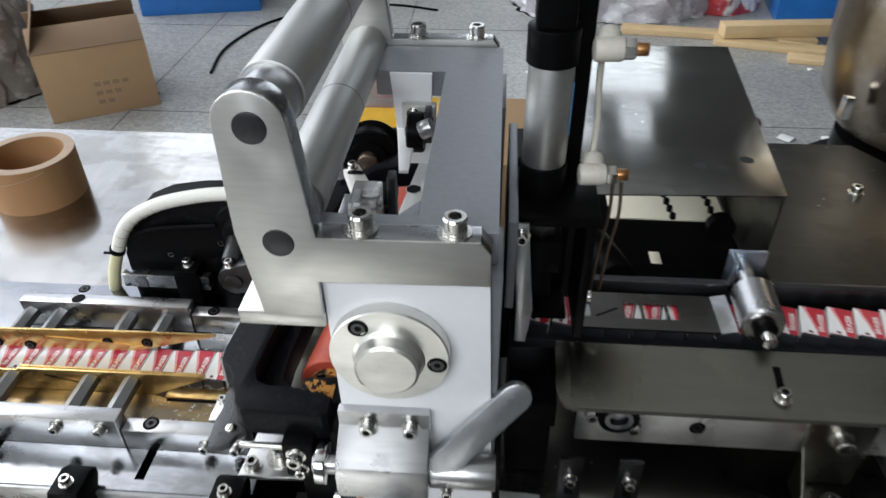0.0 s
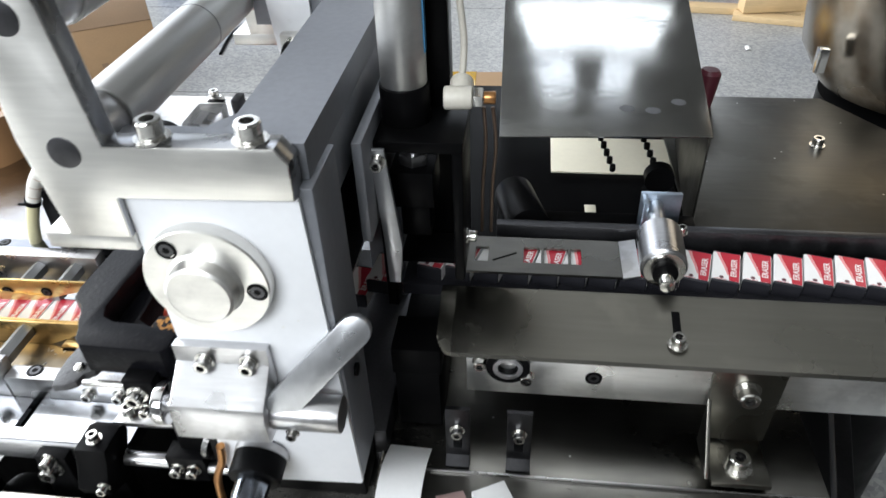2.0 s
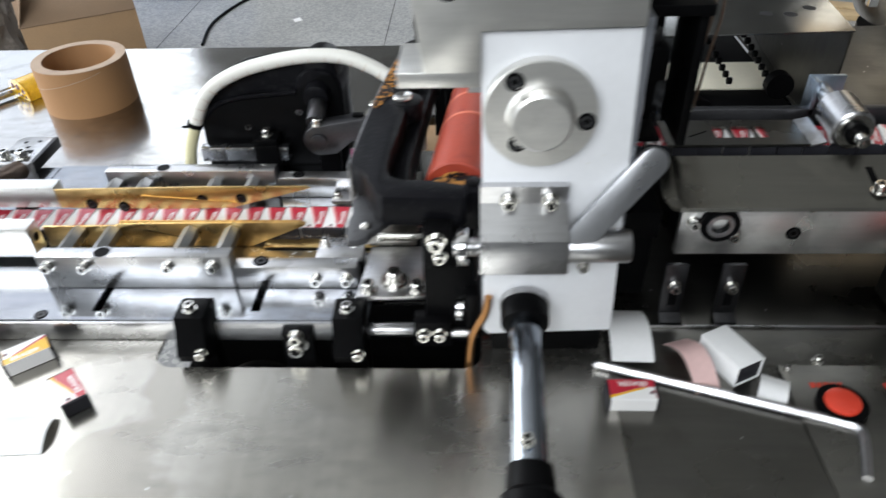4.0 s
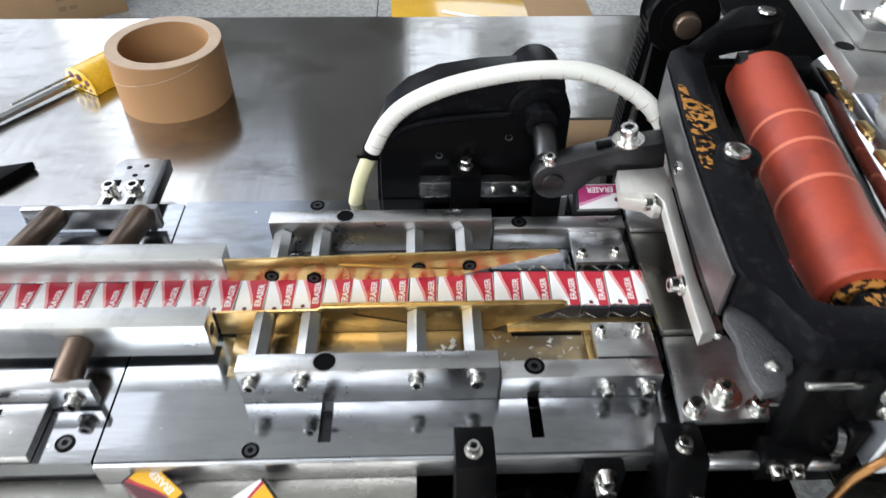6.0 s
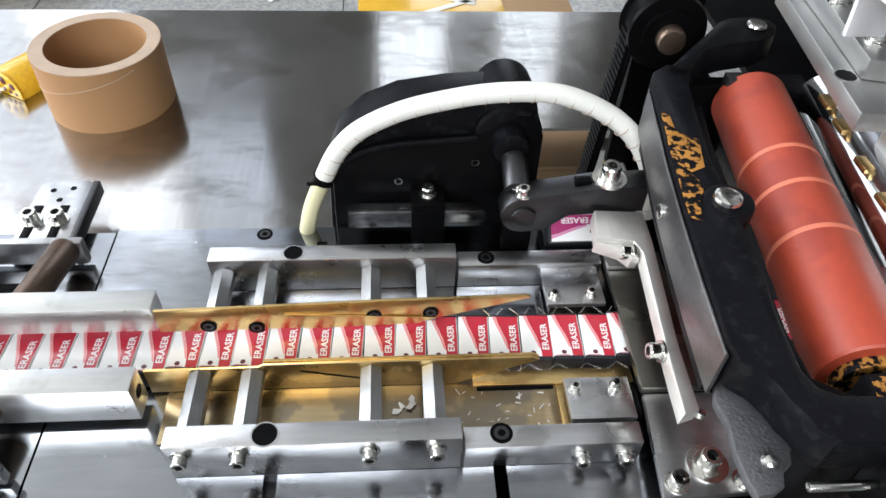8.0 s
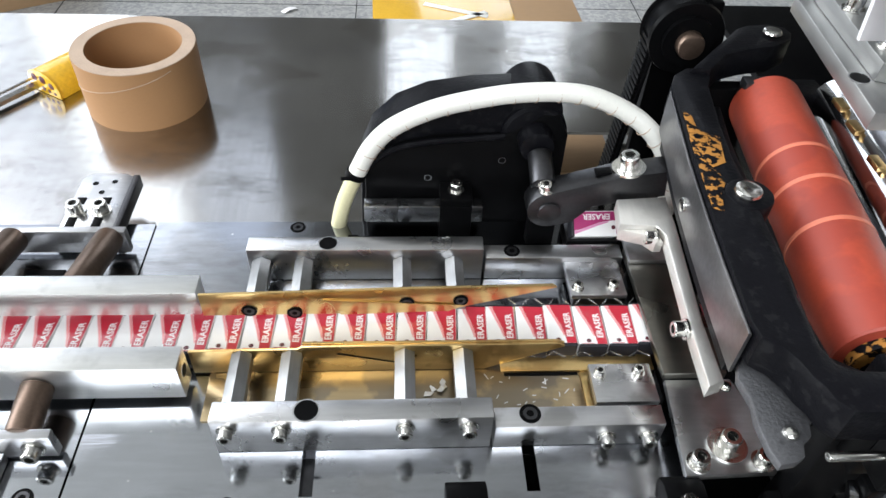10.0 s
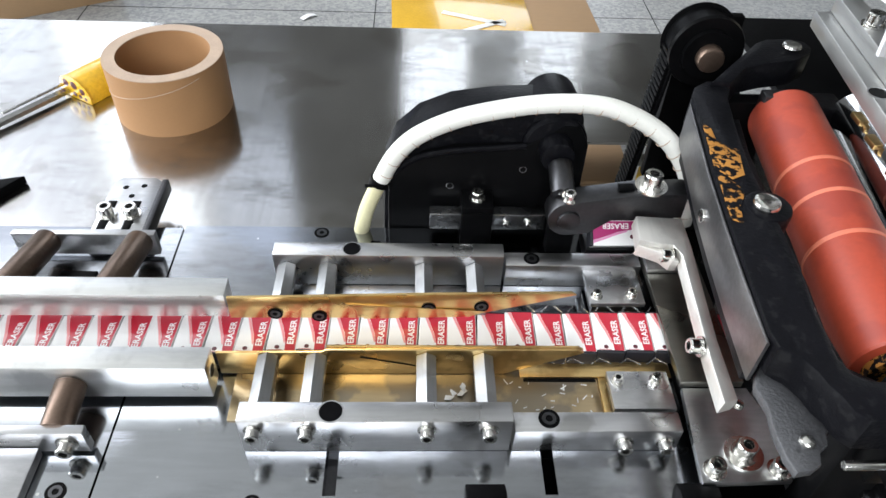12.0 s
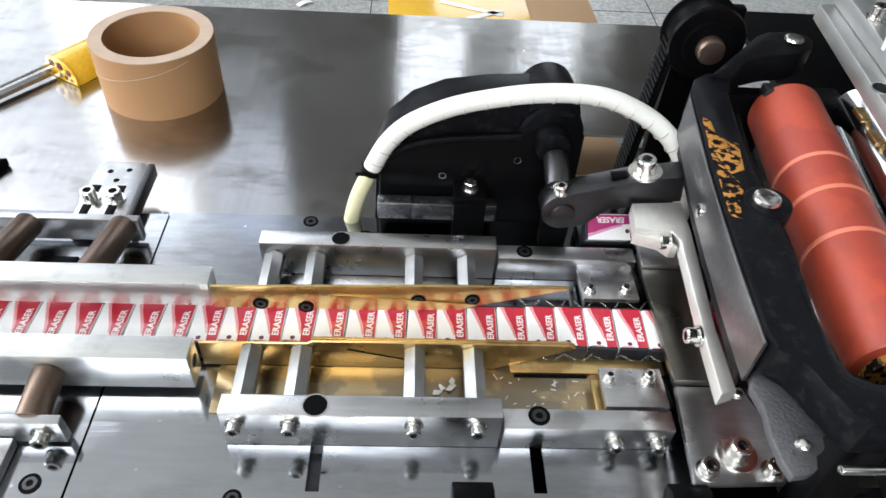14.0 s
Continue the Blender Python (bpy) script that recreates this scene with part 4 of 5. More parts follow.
belt.prism([(-2, 112), (0.5, 112), (-10.5, -60), (-13, -60)], "y", 181, 203, 0.2)
tagged(part("toothed_belt", belt, pulley, "black toothed drive belt"), kind="stuff")
part("bracket", Solid(BLACK).box(10, 52, 206.5, 214, -17.5, 128, 1), pulley)
post = thing("profile_post", (-5, 240, FLOOR), "slotted aluminium profile post beneath the table", "post")
part("profile", Solid(ALU).box(48, 68, 330, 352, FLOOR, -100, 1.5), post)
part("cover_strip", Solid(YELLOW).box(55, 61, 328.6, 329.8, FLOOR, -102, 0.3), post, "yellow slot cover")

# ---- head: columns, ring, links ----
head = thing("press", (95, 0, TZ), "grey press head with white-coated front column", "machine head")
part("front_column", Solid(GREYPAINT).box(55, 140, -118.5, -78, 10, 222, 1.2), head)
part("column_foot", Solid(BLACK).box(62, 138, -110, -80, TZ, 9.8, 1), head)
part("front_plate", Solid(WHITE).prism([(53, 217), (134, 218), (141, 14), (140, 12), (60, 8), (56, 12)], "y", -121.5, -118.7, 0.6), head, "white powder-coated front plate")
part("rear_column", Solid(GREYPAINT).box(112, 140, 62, 122, TZ, 222, 1.2), head)
part("rear_plate", Solid(WHITE).prism([(60, 239.6), (89, 239.6), (87, 170), (66, 170)], "y", 74, 77.2, 0.5), head, "white-coated rear plate")
part("inner_plate", Solid(ALU).box(104, 110, -77, 61.5, 60, 189.8, 0.8), head, "milled aluminium inner side plate")
part("inner_bed", Solid(ALUTUBE).prism([(80, 172), (66, 36), (103, 34), (103, 172)], "z", 139, 150, 1.0), head, "pale aluminium bed plate over the rollers")
part("bed_rail", Solid(ALUTUBE).prism([(89, 170), (80, 66), (103, 60), (103, 170)], "z", 150.2, 162, 1.0), head, "milled aluminium rail on the bed plate")
bolt(head, 92, 128, 162, "z", 1.1)
bolt(head, 92, 84, 162, "z", 1.1)
bore(head, 74, 70, 150, "z", 1.1)
for y, z in ((-40, 170), (0, 172), (30, 150), (45, 176)):
    bore(head, 104, y, z, "-x", 1.2)
bolt(head, 104, 15, 176, "-x", 1.2)
part("top_ring", Solid(GREYPAINT).sheet(50, 137, -111, 124, 222.3, 240, [(50, 98, -98, 77.5)]), head)
part("corner_brace", Solid(GREYPAINT).prism([(97.9, -84), (97.9, -98), (88, -98)], "z", 222.3, 240, 0.3), head)
part("side_beam", Solid(GREYPAINT).box(100, 137, -77.5, 61.5, 190, 222, 1), head)
part("base_foot", Solid(DARK_STEEL).box(52, 146, -76, 120, TZ, 4, 1), head)
part("drive_block", Solid(BLACK).box(110.5, 132, -60, 50, 120, 180, 2), head)
part("side_screw", Solid(BLACK).cyl((140, -100, 90), (142, -100, 90), 4), head)

hub = thing("bearing_flange", (84, -122, 168), "turned steel bearing flange with three recessed screws", "flange")
flange_ = part("flange", Solid(ALU).lathe((84.5, -121.6, 174), (84.5, -139, 174), [(0, 30), (0.02, 30.6), (0.40, 30.6), (0.45, 30.0), (0.47, 18.5), (0.56, 16.8), (0.94, 16.3), (1.0, 14.8)], 72), hub)
for a in (134, -15, 234):
    c, s_ = math.cos(radians(a)), math.sin(radians(a))
    sunk(flange_, 86.5 + 23.2 * c, -129.6, 177 + 23.2 * s_, "-y", 0.95)


def link(y0, y1, label):
    """A cranked link plate with two tube seats and a cap bar on the column."""
    k = thing("link_plate", (70, (y0 + y1) / 2, 197), label, "link", "link plates of the head")
    top_ = [(33 + 16 * math.cos(radians(a)), 299 + 16 * math.sin(radians(a))) for a in range(10, 186, 16)]
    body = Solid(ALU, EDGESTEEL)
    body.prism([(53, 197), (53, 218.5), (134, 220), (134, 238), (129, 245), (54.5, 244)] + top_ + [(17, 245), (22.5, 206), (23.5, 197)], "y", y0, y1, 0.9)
    # rim faces take the darker steel: their dark reflection is painted in
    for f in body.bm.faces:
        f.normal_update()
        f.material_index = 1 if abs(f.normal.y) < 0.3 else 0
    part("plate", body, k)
    part("foot", Solid(ALU).box(9, 53, y0 + 2, y1 + 30, 188, 196.8, 0.8), k)
    return k


lf = link(-126, -112, "brushed aluminium link plate with rounded end on the front column")
lb = link(126, 140, "brushed aluminium link plate with rounded end on the rear column")
for k, y in ((lf, -118), (lb, 146)):
    for x in (74, 117):
        bolt(k, x, y if y < 0 else 132, 244.6, "z", 1.25)
for x, z in ((33.5, 298.5), (37, 241)):
    part("tube_end", Solid(DARK_STEEL).cyl((x, -126.6, z), (x, -111, z), 7.4, bevel=0.6), lf)
    part("tube_end", Solid(DARK_STEEL).cyl((x, 125, z), (x, 141, z), 7.4, bevel=0.6), lb)
for x, z, r in ((33.5, 298.5, 15.5), (37, 241, 14.5)):
    tb = thing("guide_tube", (x, 0, z - r), "dull aluminium idler tube between the link plates", "tube", "idler tubes")
    part("tube", Solid(ALUTUBE).cyl((x, -92, z), (x, 122, z), r, seg=48), tb)
    part("collar", Solid(STEEL).cyl((x, -111.5, z), (x, -92.2, z), r * 0.92, seg=48), tb, "bright steel collar")
    part("seam", Solid(DARK_STEEL).ring((x, 18, z), (x, 18.6, z), r + 0.15, r - 1), tb)

for x, y, z, r in ((79, 58, 204, 14), (66, -30, 186, 12)):
    wh = part("film_wheel", Solid(BLACK).lathe((x - 6, y, z), (x + 6, y, z), [(0, 4), (0.02, r - 1), (0.15, r), (0.85, r), (0.98, r - 1), (1, 4)]), head, "small black film wheel")
    part("wheel_hub", Solid(BOLT).cyl((x - 8, y, z), (x + 8, y, z), 3.6), wh)
    part("wheel_stay", Solid(DARK_STEEL).box(x + 6.4, x + 11, y - 5, y + 5, z - 6, 222, 0.6), wh)
acr = thing("film_guide", (62, 0, 180), "clear acrylic film guide with bright screws", "guide")
part("acrylic", Solid(CLEAR).box(54, 70, -58, -34, 176, 220, 1.0), acr)
part("block", Solid(ALU).box(68, 92, 66, 73, 202, 220, 1), acr)
part("lug", Solid(STEEL).cyl((84, 40, 214), (92, 40, 218), 6), acr)
part("lug", Solid(BARALU).prism([(38, 5), (47, 12), (57, -8), (68, -29), (69, -36), (65, -41), (58, -41), (53, -34)], "z", 198, 204, 1.2), acr, "pale pivot lug with rounded end")
part("pivot", Solid(STEEL).cyl((61.5, -34, 204), (61.5, -34, 206.5), 5.2), acr)
part("lug_slot", Solid(BLACK).box(42, 52, -1, 2.5, 204.05, 204.5, 0.1), acr)
bolt(acr, 44, 6, 204, "z", 0.6)
part("flag", Solid(PAPER).prism([(60, 94), (70, 95), (78, 50), (78, 15), (72, 15), (67, 50)], "z", 196, 198.5, 0.4), acr, "pale tapered tongue")
bolt(acr, 76, 66, 214, "-y", 0.7)
bolt(acr, 86, 66, 210, "-y", 0.7)
bolt(acr, 62, -58, 206, "-y", 0.7)
bolt(acr, 62, -58, 188, "-y", 0.7)
lever_in = thing("film_clamp", (60, -40, 180), "small steel film clamp inside the head", "clamp")
part("strip", Solid(STEEL).box(46, 58, -70, -30, 160, 208, 0.8, None), lever_in)
part("knuckle", Solid(ALU).cyl((52, -66, 168), (52, -60, 168), 9), lever_in)
part("arm", Solid(BLACK).box(58, 72, -20, 12, 182, 192, 2), lever_in)
part("clip", Solid(COPPER).box(56, 62, -60, -50, 196, 206, 1.0), lever_in, "orange-red clip")
part("carrier", Solid(BLACK).box(45.5, 58, -62, -8, 186, 196, 0.8), lever_in)

# clamp, shaft and levers on the white plate
clamp = thing("shaft_clamp", (80, -135, 80), "machined steel shaft clamp with two socket screws", "clamp")
part("body", Solid(STEEL).prism([(-121.8, 80), (-121.8, 129), (-127, 129), (-127, 118), (-146, 104), (-148, 98), (-148, 82), (-145, 79)], "x", 53, 104, 0.8), clamp)
bolt(clamp, 69.5, -127.5, 120, "-y", 0.85)
bolt(clamp, 93.5, -127.5, 120, "-y", 0.85)
shaft = thing("lever_shaft", (90, -134, 84), "steel shaft with a flat grey lever", "lever")
part("shaft", Solid(STEEL).cyl((37.4, -134, 92), (53, -134, 92), 6.0), shaft)
part("collar", Solid(CHROME).cyl((40, -134, 92), (46, -134, 92), 12), shaft)
part("barrel", Solid(STEEL).cyl((104.3, -134, 92), (141, -134, 92), 10), shaft)
ends = [(hw_ * math.cos(a), 64 + hw_ * math.sin(a)) for hw_ in (8.6,) for a in (math.pi * k / 8 for k in range(9))]
up_ = Vector((46, 20, 47)).normalized()
side_ = up_.cross(Vector((0, -1, 0.25))).normalized()
nor_ = side_.cross(up_).normalized()
ML = Matrix.Translation((107, -139, 97)) @ Matrix((side_, nor_, up_)).transposed().to_4x4()
part("lever", Solid(ZINC).prism(ends + [(-8.6, 0), (8.6, 0)], "y", -3, 3, 0.9, ML), shaft, "flat grey zinc-plated lever")
bolt(shaft, 114, -140, 82, "-y", 0.6)
yoke = thing("shaft_yoke", (12, -126, 60), "black shaft boss with a bright clamping screw", "bracket")
part("pin_post", Solid(BLACK).box(19, 37, -132, -117, 74, 104, 1.5), yoke)
part("boss_arm", Solid(BLACK).box(20, 38, -116.8, -101, 60, 98, 1.5), yoke)
part("pin", Solid(BOLT).cyl((-8, -126, 94), (18.8, -126, 94), 2.0), yoke)
bolt(yoke, 27, -132, 95, "-y", 0.95)
bolt(yoke, 29, -132, 83, "-y", 0.7)

handle = thing("hand_lever", (78, -170, 20), "chromed hand lever with black socket and knob", "lever")
a0, a1 = Vector((82.5, -120, 37)), Vector((80, -232, 13))
part("rod", Solid(LEVERSTEEL).cyl(a0, a1, 10.2, seg=40), handle)
sock = part("socket", Solid(BLACK).cyl(a0 + Vector((0, -1.8, 0)), a0.lerp(a1, 0.17), 15.5, bevel=1.2), handle)
part("socket_rim", Solid(STEEL).ring(a0.lerp(a1, 0.01), a0.lerp(a1, 0.05), 16.2, 12), sock)
w = (a1 - a0).normalized()
part("knob", Solid(BLACK).lathe(a1 - w * 2, a1 + w * 62, [(0, 8), (0.03, 13), (0.25, 14), (0.3, 17), (0.6, 19), (0.9, 16), (1, 8)], 40), handle, "black plastic knob")
bolt(handle, 78, -226, 28, "z", 0.7)

# ---- infeed: hood, deck, conveyor ----
deck = thing("infeed_deck", (450, 230, TZ), "dark dull stainless deck plate beside the hood", "deck")
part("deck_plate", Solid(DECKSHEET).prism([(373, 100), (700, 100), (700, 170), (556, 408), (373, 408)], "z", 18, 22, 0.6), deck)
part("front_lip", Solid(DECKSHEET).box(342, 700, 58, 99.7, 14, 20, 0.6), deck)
part("support", Solid(BLACK).box(380, 540, 300, 360, FLOOR, 17.8, 1), deck)
bolt(deck, 521, 298, 22, "z", 1.2)
hood = thing("sheet_hood", (290, 270, 18), "folded stainless hood with stains and open front", "hood")
part("top_sheet", Solid(HOODSHEET).prism([(210, 114), (369, 121), (401, 450), (200, 446)], "z", 122.4, 124, 0.3), hood)
# added black sheet: stands in for the shade at the hood's back
part("shade_sheet", Solid(BLACK).box(200, 394, 444, 445.6, 52, 122.2, 0.2), hood, "black sheet added to darken the hood's open back")
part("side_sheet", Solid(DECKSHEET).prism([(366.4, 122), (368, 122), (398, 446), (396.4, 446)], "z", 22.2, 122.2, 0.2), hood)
for x, y in ((310, 165), (330, 162), (352, 178)):
    part("dark_spot", Solid(SPOT).cyl((x, y, 124.02), (x, y, 124.08), 6.0, bevel=0, seg=20), hood)
inner_bed = thing("hood_floor", (290, 250, -20), "black feed bed under the hood with cream board behind", "machine bed")
# bed and cross shaft carry the cavity's shade in their near-black colour
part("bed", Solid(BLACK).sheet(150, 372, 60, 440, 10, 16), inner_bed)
part("board", Solid(CREAM).box(256, 377, 240, 310, 16.3, 18.2, 0.4), inner_bed, "cream card board catching daylight")
part("card", Solid(CREAM).box(286, 296, 156, 184, 16.3, 17.4, 0.3), inner_bed, "small cream card")
part("pulley", Solid(BLACK).lathe((350, 186, 44), (350, 198, 44), [(0, 6), (0.02, 13), (0.98, 13), (1, 6)]), inner_bed)
part("motor", Solid(BLACK).cyl((236, 70, 70), (222, 130, 62), 16), inner_bed)
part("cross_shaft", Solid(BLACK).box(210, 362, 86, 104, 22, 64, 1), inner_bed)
for xs, xe in ((276, 312), (316, 352)):
    ch = Solid(BLACK)
    for k in range(14):
        c = Vector((xs, 300, 96)).lerp(Vector((xe, 220, 36)), k / 13)
        ch.cyl(c + Vector((-2.5, 0, 0)), c + Vector((2.5, 0, 0)), 3.6, seg=10)
        ch.box(c.x - 1.4, c.x + 1.4, c.y - 4.5, c.y + 4.5, c.z - 2.2, c.z + 2.2, 0.4)
    part("chain", ch, inner_bed, "dark roller chain")

conv = thing("infeed_conveyor", (500, 18, TZ), "infeed conveyor with dull stainless guards and pale side rail", "conveyor")
part("belt", Solid(RUBBER).box(150, 1000, -2, 38, 62, 71, 0.6), conv, "black feed belt")
part("side_rail", Solid(POLISHED).box(198, 1000, -49, -43, 20, 66, 0.6), conv, "pale aluminium side rail")
part("rear_rail", Solid(DARK_STEEL).box(212, 1000, 46, 53, 40, 90, 0.8), conv)
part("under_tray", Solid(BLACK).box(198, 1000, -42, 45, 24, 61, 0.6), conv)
part("front_guard", Solid(DARK_SHEET).prism([(-17, 84.5), (-19, 86), (-24, 85), (-66, 72.5), (-67, 70), (-66, 69.6), (-24, 83)], "x", 190, 1000, 0.2), conv, "dull stainless front guard")
for k in range(8):
    u = 11 * (k / 7) ** 2.2
    part("front_guard_end", Solid(DARK_SHEET).prism([(-17, 84.5), (-24, 85), (-66 + u * 0.96, 72.6 + u * 0.29), (-66 + u * 0.96, 69.8 + u * 0.29), (-24, 83)], "x", 188.65 - 1.2 * k, 189.87 - 1.2 * k, 0), conv)
part("guard_slot", Solid(BLACK).box(324, 329, -48, -30, 77.9, 79.0, 0.1, Matrix.Translation((326, -40, 80)) @ pose(0, 0, 0, 16.5) @ Matrix.Translation((-326, 40, -78.6))), conv)
bolt(conv, 325.5, -53.5, 77, "z", 0.95)
bolt(conv, 285, -48.5, 63, "-y", 0.7)
brg = part("bearing", Solid(BLACK).ring((225, -49.2, 49), (225, -54, 49), 14, 6), conv)
part("bearing_ring", Solid(STEEL).ring((225, -49.3, 49), (225, -55, 49), 9.5, 6.5), brg)
bolt(conv, 207, -49, 49, "-y", 0.85)
bolt(conv, 237, -49, 38, "-y", 0.85)
sunk(conv, 280, -49.2, 39, "-y", 1.0)
part("rail_bracket", Solid(DARK_SHEET).prism([(350, 66), (396, 66), (394, -8), (356, -8)], "y", -53, -49.4, 0.5), conv, "bent stainless bracket")
part("rail_foot", Solid(DARK_SHEET).box(356, 393, -86, -49.4, -14.5, -10, 0.8), conv)
part("foot_web", Solid(DARK_SHEET).prism([(-53, -10), (-53, 30), (-84, -10)], "x", 352, 354.5, 0.3), conv)
bolt(conv, 373.5, -53, 41, "-y", 1.35)
bolt(conv, 374, -73, -10, "z", 1.45)
for x in (194, 234):
    part("strap", Solid(DARK_STEEL).prism([(-75, 30), (-72, 30), (-74, -15), (-84, -19), (-84, -16.5), (-77, -13)], "x", x - 8, x + 8, 0.4), conv)
    bolt(conv, x, -76, 12, "-y", 0.8)
    part("strap_slot", Solid(BLACK).box(x - 3, x + 3, -76.8, -76.2, -6, 6, 0.1), conv)
part("deck_strut", Solid(DARK_STEEL).prism([(440, -150), (452, -150), (520, 90), (506, 90)], "z", -110, -95, 1), conv)
solo("plastic_bottle", Solid(PRINTDARK, PRINTRED).lathe((424, 384, 22.2), (426, 386, 64), [(0, 9), (0.5, 11), (0.9, 12), (1, 9)], 24), (425, 385, 22), "dark red plastic bottle standing behind the hood", "bottle")
cover = thing("cover_plate", (245, 15, 82), "dull steel cover plate with three windows over the erasers", "cover")
part("plate", Solid(PANELSHEET).sheet(193, 297, -2, 37, 83.4, 85.4, [(199, 208, 9, 25), (232, 244, 9, 26), (246, 262, 9, 26), (264, 271, 9, 26)]), cover)
part("end_lip", Solid(STEEL).prism([(297.2, 83.4), (308, 86.5), (308, 88), (297.2, 85.4)], "y", -3, 37, 0.2), cover)
part("crease", Solid(BLACK).box(210, 228, 14, 15.2, 85.42, 85.7, 0, Matrix.Translation((219, 15, 0)) @ pose(0, 0, 0, 0, 0, 30) @ Matrix.Translation((-219, -15, 0))), cover)
press = thing("press_roller", (321, 10, 82), "knurled steel press roller on a swing arm", "roller")
knurl = part("roller", Solid(STEEL).lathe((321, 26, 101), (320, -9, 100), [(0, 12), (0.03, 14.6), (0.97, 14.6), (1, 13)], 56), press)
part("bearing_rim", Solid(BOLT).ring((320, -9.2, 100), (320, -11.5, 100), 12.8, 7), knurl)
part("nut", Solid(BLACK).cyl((320, -10, 100), (320, -16, 100), 8, seg=20), press)
part("axle", Solid(BOLT).cyl((320, -16.2, 100), (319.8, -27, 99.8), 4.6), press)
part("axle_rear", Solid(STEEL).cyl((321, 26.2, 101), (322, 58, 102), 6), press)
part("bracket", Solid(BLUEZINC).box(312, 340, 58, 62, 84, 112, 0.8), press, "blue zinc bracket")
part("bracket_foot", Solid(BLUEZINC).box(312, 316, 46, 58, 84, 112, 0.5), press)
bolt(press, 340, 44, 90, "z", 0.7)

# ---- pneumatic cylinder ----
cyl_ = thing("air_cylinder", (165, -8, 190), "brushed aluminium air cylinder with black caps on a bracket", "cylinder")
part("barrel", Solid(ALUTUBE).cyl((162.5, -8, 222), (162.5, -8, 283), 12.8, seg=56), cyl_)
part("lower_cap", Solid(BLACK).cyl((162.5, -8, 200.2), (162.5, -8, 222), 14, seg=48), cyl_)
part("upper_cap", Solid(BLACK).cyl((162.5, -8, 283), (162.5, -8, 303), 14.2, seg=48), cyl_)
part("head_cap", Solid(BLACK).box(152, 173, -19, 3, 303, 372, 2), cyl_)
part("label", Solid(BLUETAPE).box(174.9, 175.6, -11, -6, 240, 272, 0.1), cyl_, "blue label strip")
part("rear_channel", Solid(BLACK).box(172, 186, 6, 24, 200.5, 380, 1), cyl_)
for z in (213, 290):
    fit_ = part("fitting", Solid(NYLON).cyl((184, -8, z), (200, -7, z), 6.6, seg=20, bevel=1.5), cyl_)
    part("fitting_nut", Solid(BOLT).cyl((200.2, -7, z), (206, -6.8, z), 6, seg=6), fit_)
    part("fitting_tip", Solid(COPPER).cyl((206.2, -6.8, z), (213, -6.6, z), 3.6, seg=12), fit_, "orange copper tip")
    part("elbow", Solid(NYLON).cyl((193, -4, z - 2), (193, 8, z + 4), 6.8, seg=20, bevel=2), fit_)
part("air_tube", Solid(NYLON).tube([(193, 8, 218), (194, 12, 238), (192, 11, 262), (191, 8, 290)], 2.0), cyl_, "clear air tube")
part("air_tube", Solid(BROWNPIN).tube([(206, -2, 205), (207, 0, 180), (205, 4, 150), (204, 10, 110)], 1.1), cyl_, "thin brown tube")
part("air_tube", Solid(BROWNPIN).tube([(211, -2, 205), (213, 0, 180), (211, 4, 150), (210, 10, 110)], 1.1), cyl_, "thin brown tube")
brk = thing("cylinder_bracket", (168, -10, 84), "dark steel bracket frame carrying the air cylinder", "bracket")
part("shelf", Solid(BLACK).box(143, 197, -36, 22, 193, 200, 0.8), brk)
part("side_plate", Solid(BLACK).box(190, 196, -30, 20, 100, 192.8, 0.8), brk)
part("wall_plate", Solid(GREYPAINT).box(142.5, 148, -60, 60, 150, 212, 0.8), brk)
part("strut", Solid(ZINC).prism([(146.5, 198), (155, 198), (161, 134), (158, 106), (151, 106), (150.5, 134)], "y", -42, -38.5, 0.6), brk, "pale zinc guide blade")
part("eraser_cover", Solid(BLACK).box(149, 189, 6, 36, 84, 88, 0.6), brk, "dark cover strip over the erasers")
part("side_shield", Solid(BLACK).box(141.5, 148.5, -12, 4, 60, 149, 0.8), brk)
part("rear_wall", Solid(BLACK).box(149, 189, 44, 50, 60, 192.8, 0.8), brk)
bolt(brk, 151, -42, 191, "-y", 0.8)
bolt(brk, 196, -10, 120, "x", 0.8)
# black here puts the head's shade into the parts' colour
part("lower_bracket", Solid(BLACK).box(150, 182, -56, -24, 40, 62, 1), brk)
part("pillar", Solid(BLACK).box(150, 180, -50, 30, TZ, 39.8, 1), brk)
plunger = thing("plunger", (165, -8, 150), "steel piston rod with dark pusher block", "plunger")
part("rod", Solid(CHROME).cyl((165, -8, 150), (165, -8, 202), 4.6), plunger)
part("nut", Solid(STEEL).cyl((165, -8, 146), (165, -8, 153), 9, seg=6), plunger)
part("block", Solid(BLACK).box(152, 178, -22, 8, 122, 146, 1), plunger)
part("tongue", Solid(BLACK).box(156, 174, -14, 6, 96, 121.7, 0.8), plunger)

# ---- operator panel ----
panel = thing("operator_panel", (330, -170, TZ), "dark operator panel with push buttons and red lettering bars", "control panel")
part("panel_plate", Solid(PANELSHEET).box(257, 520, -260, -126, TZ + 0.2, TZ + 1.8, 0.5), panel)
for x, y in ((262, -130), (262, -254), (500, -130)):
    bolt(panel, x, y, TZ + 1.8, "z", 0.45)
bolt(panel, 286, -121, TZ, "z", 0.6)
for x, y, m, nm in ((284, -163, BUTTONRED, "red stop button"), (333, -163, BUTTONGREEN, "green start button")):
    b = part("button_bezel", Solid(BLACK).ring((x, y, TZ + 1.9), (x, y, TZ + 7), 15.5, 11.5), panel, "black bezel")
    part("button", Solid(m).cyl((x, y, TZ + 2), (x, y, TZ + 9), 11.2, bevel=1.2, seg=40), b, nm)
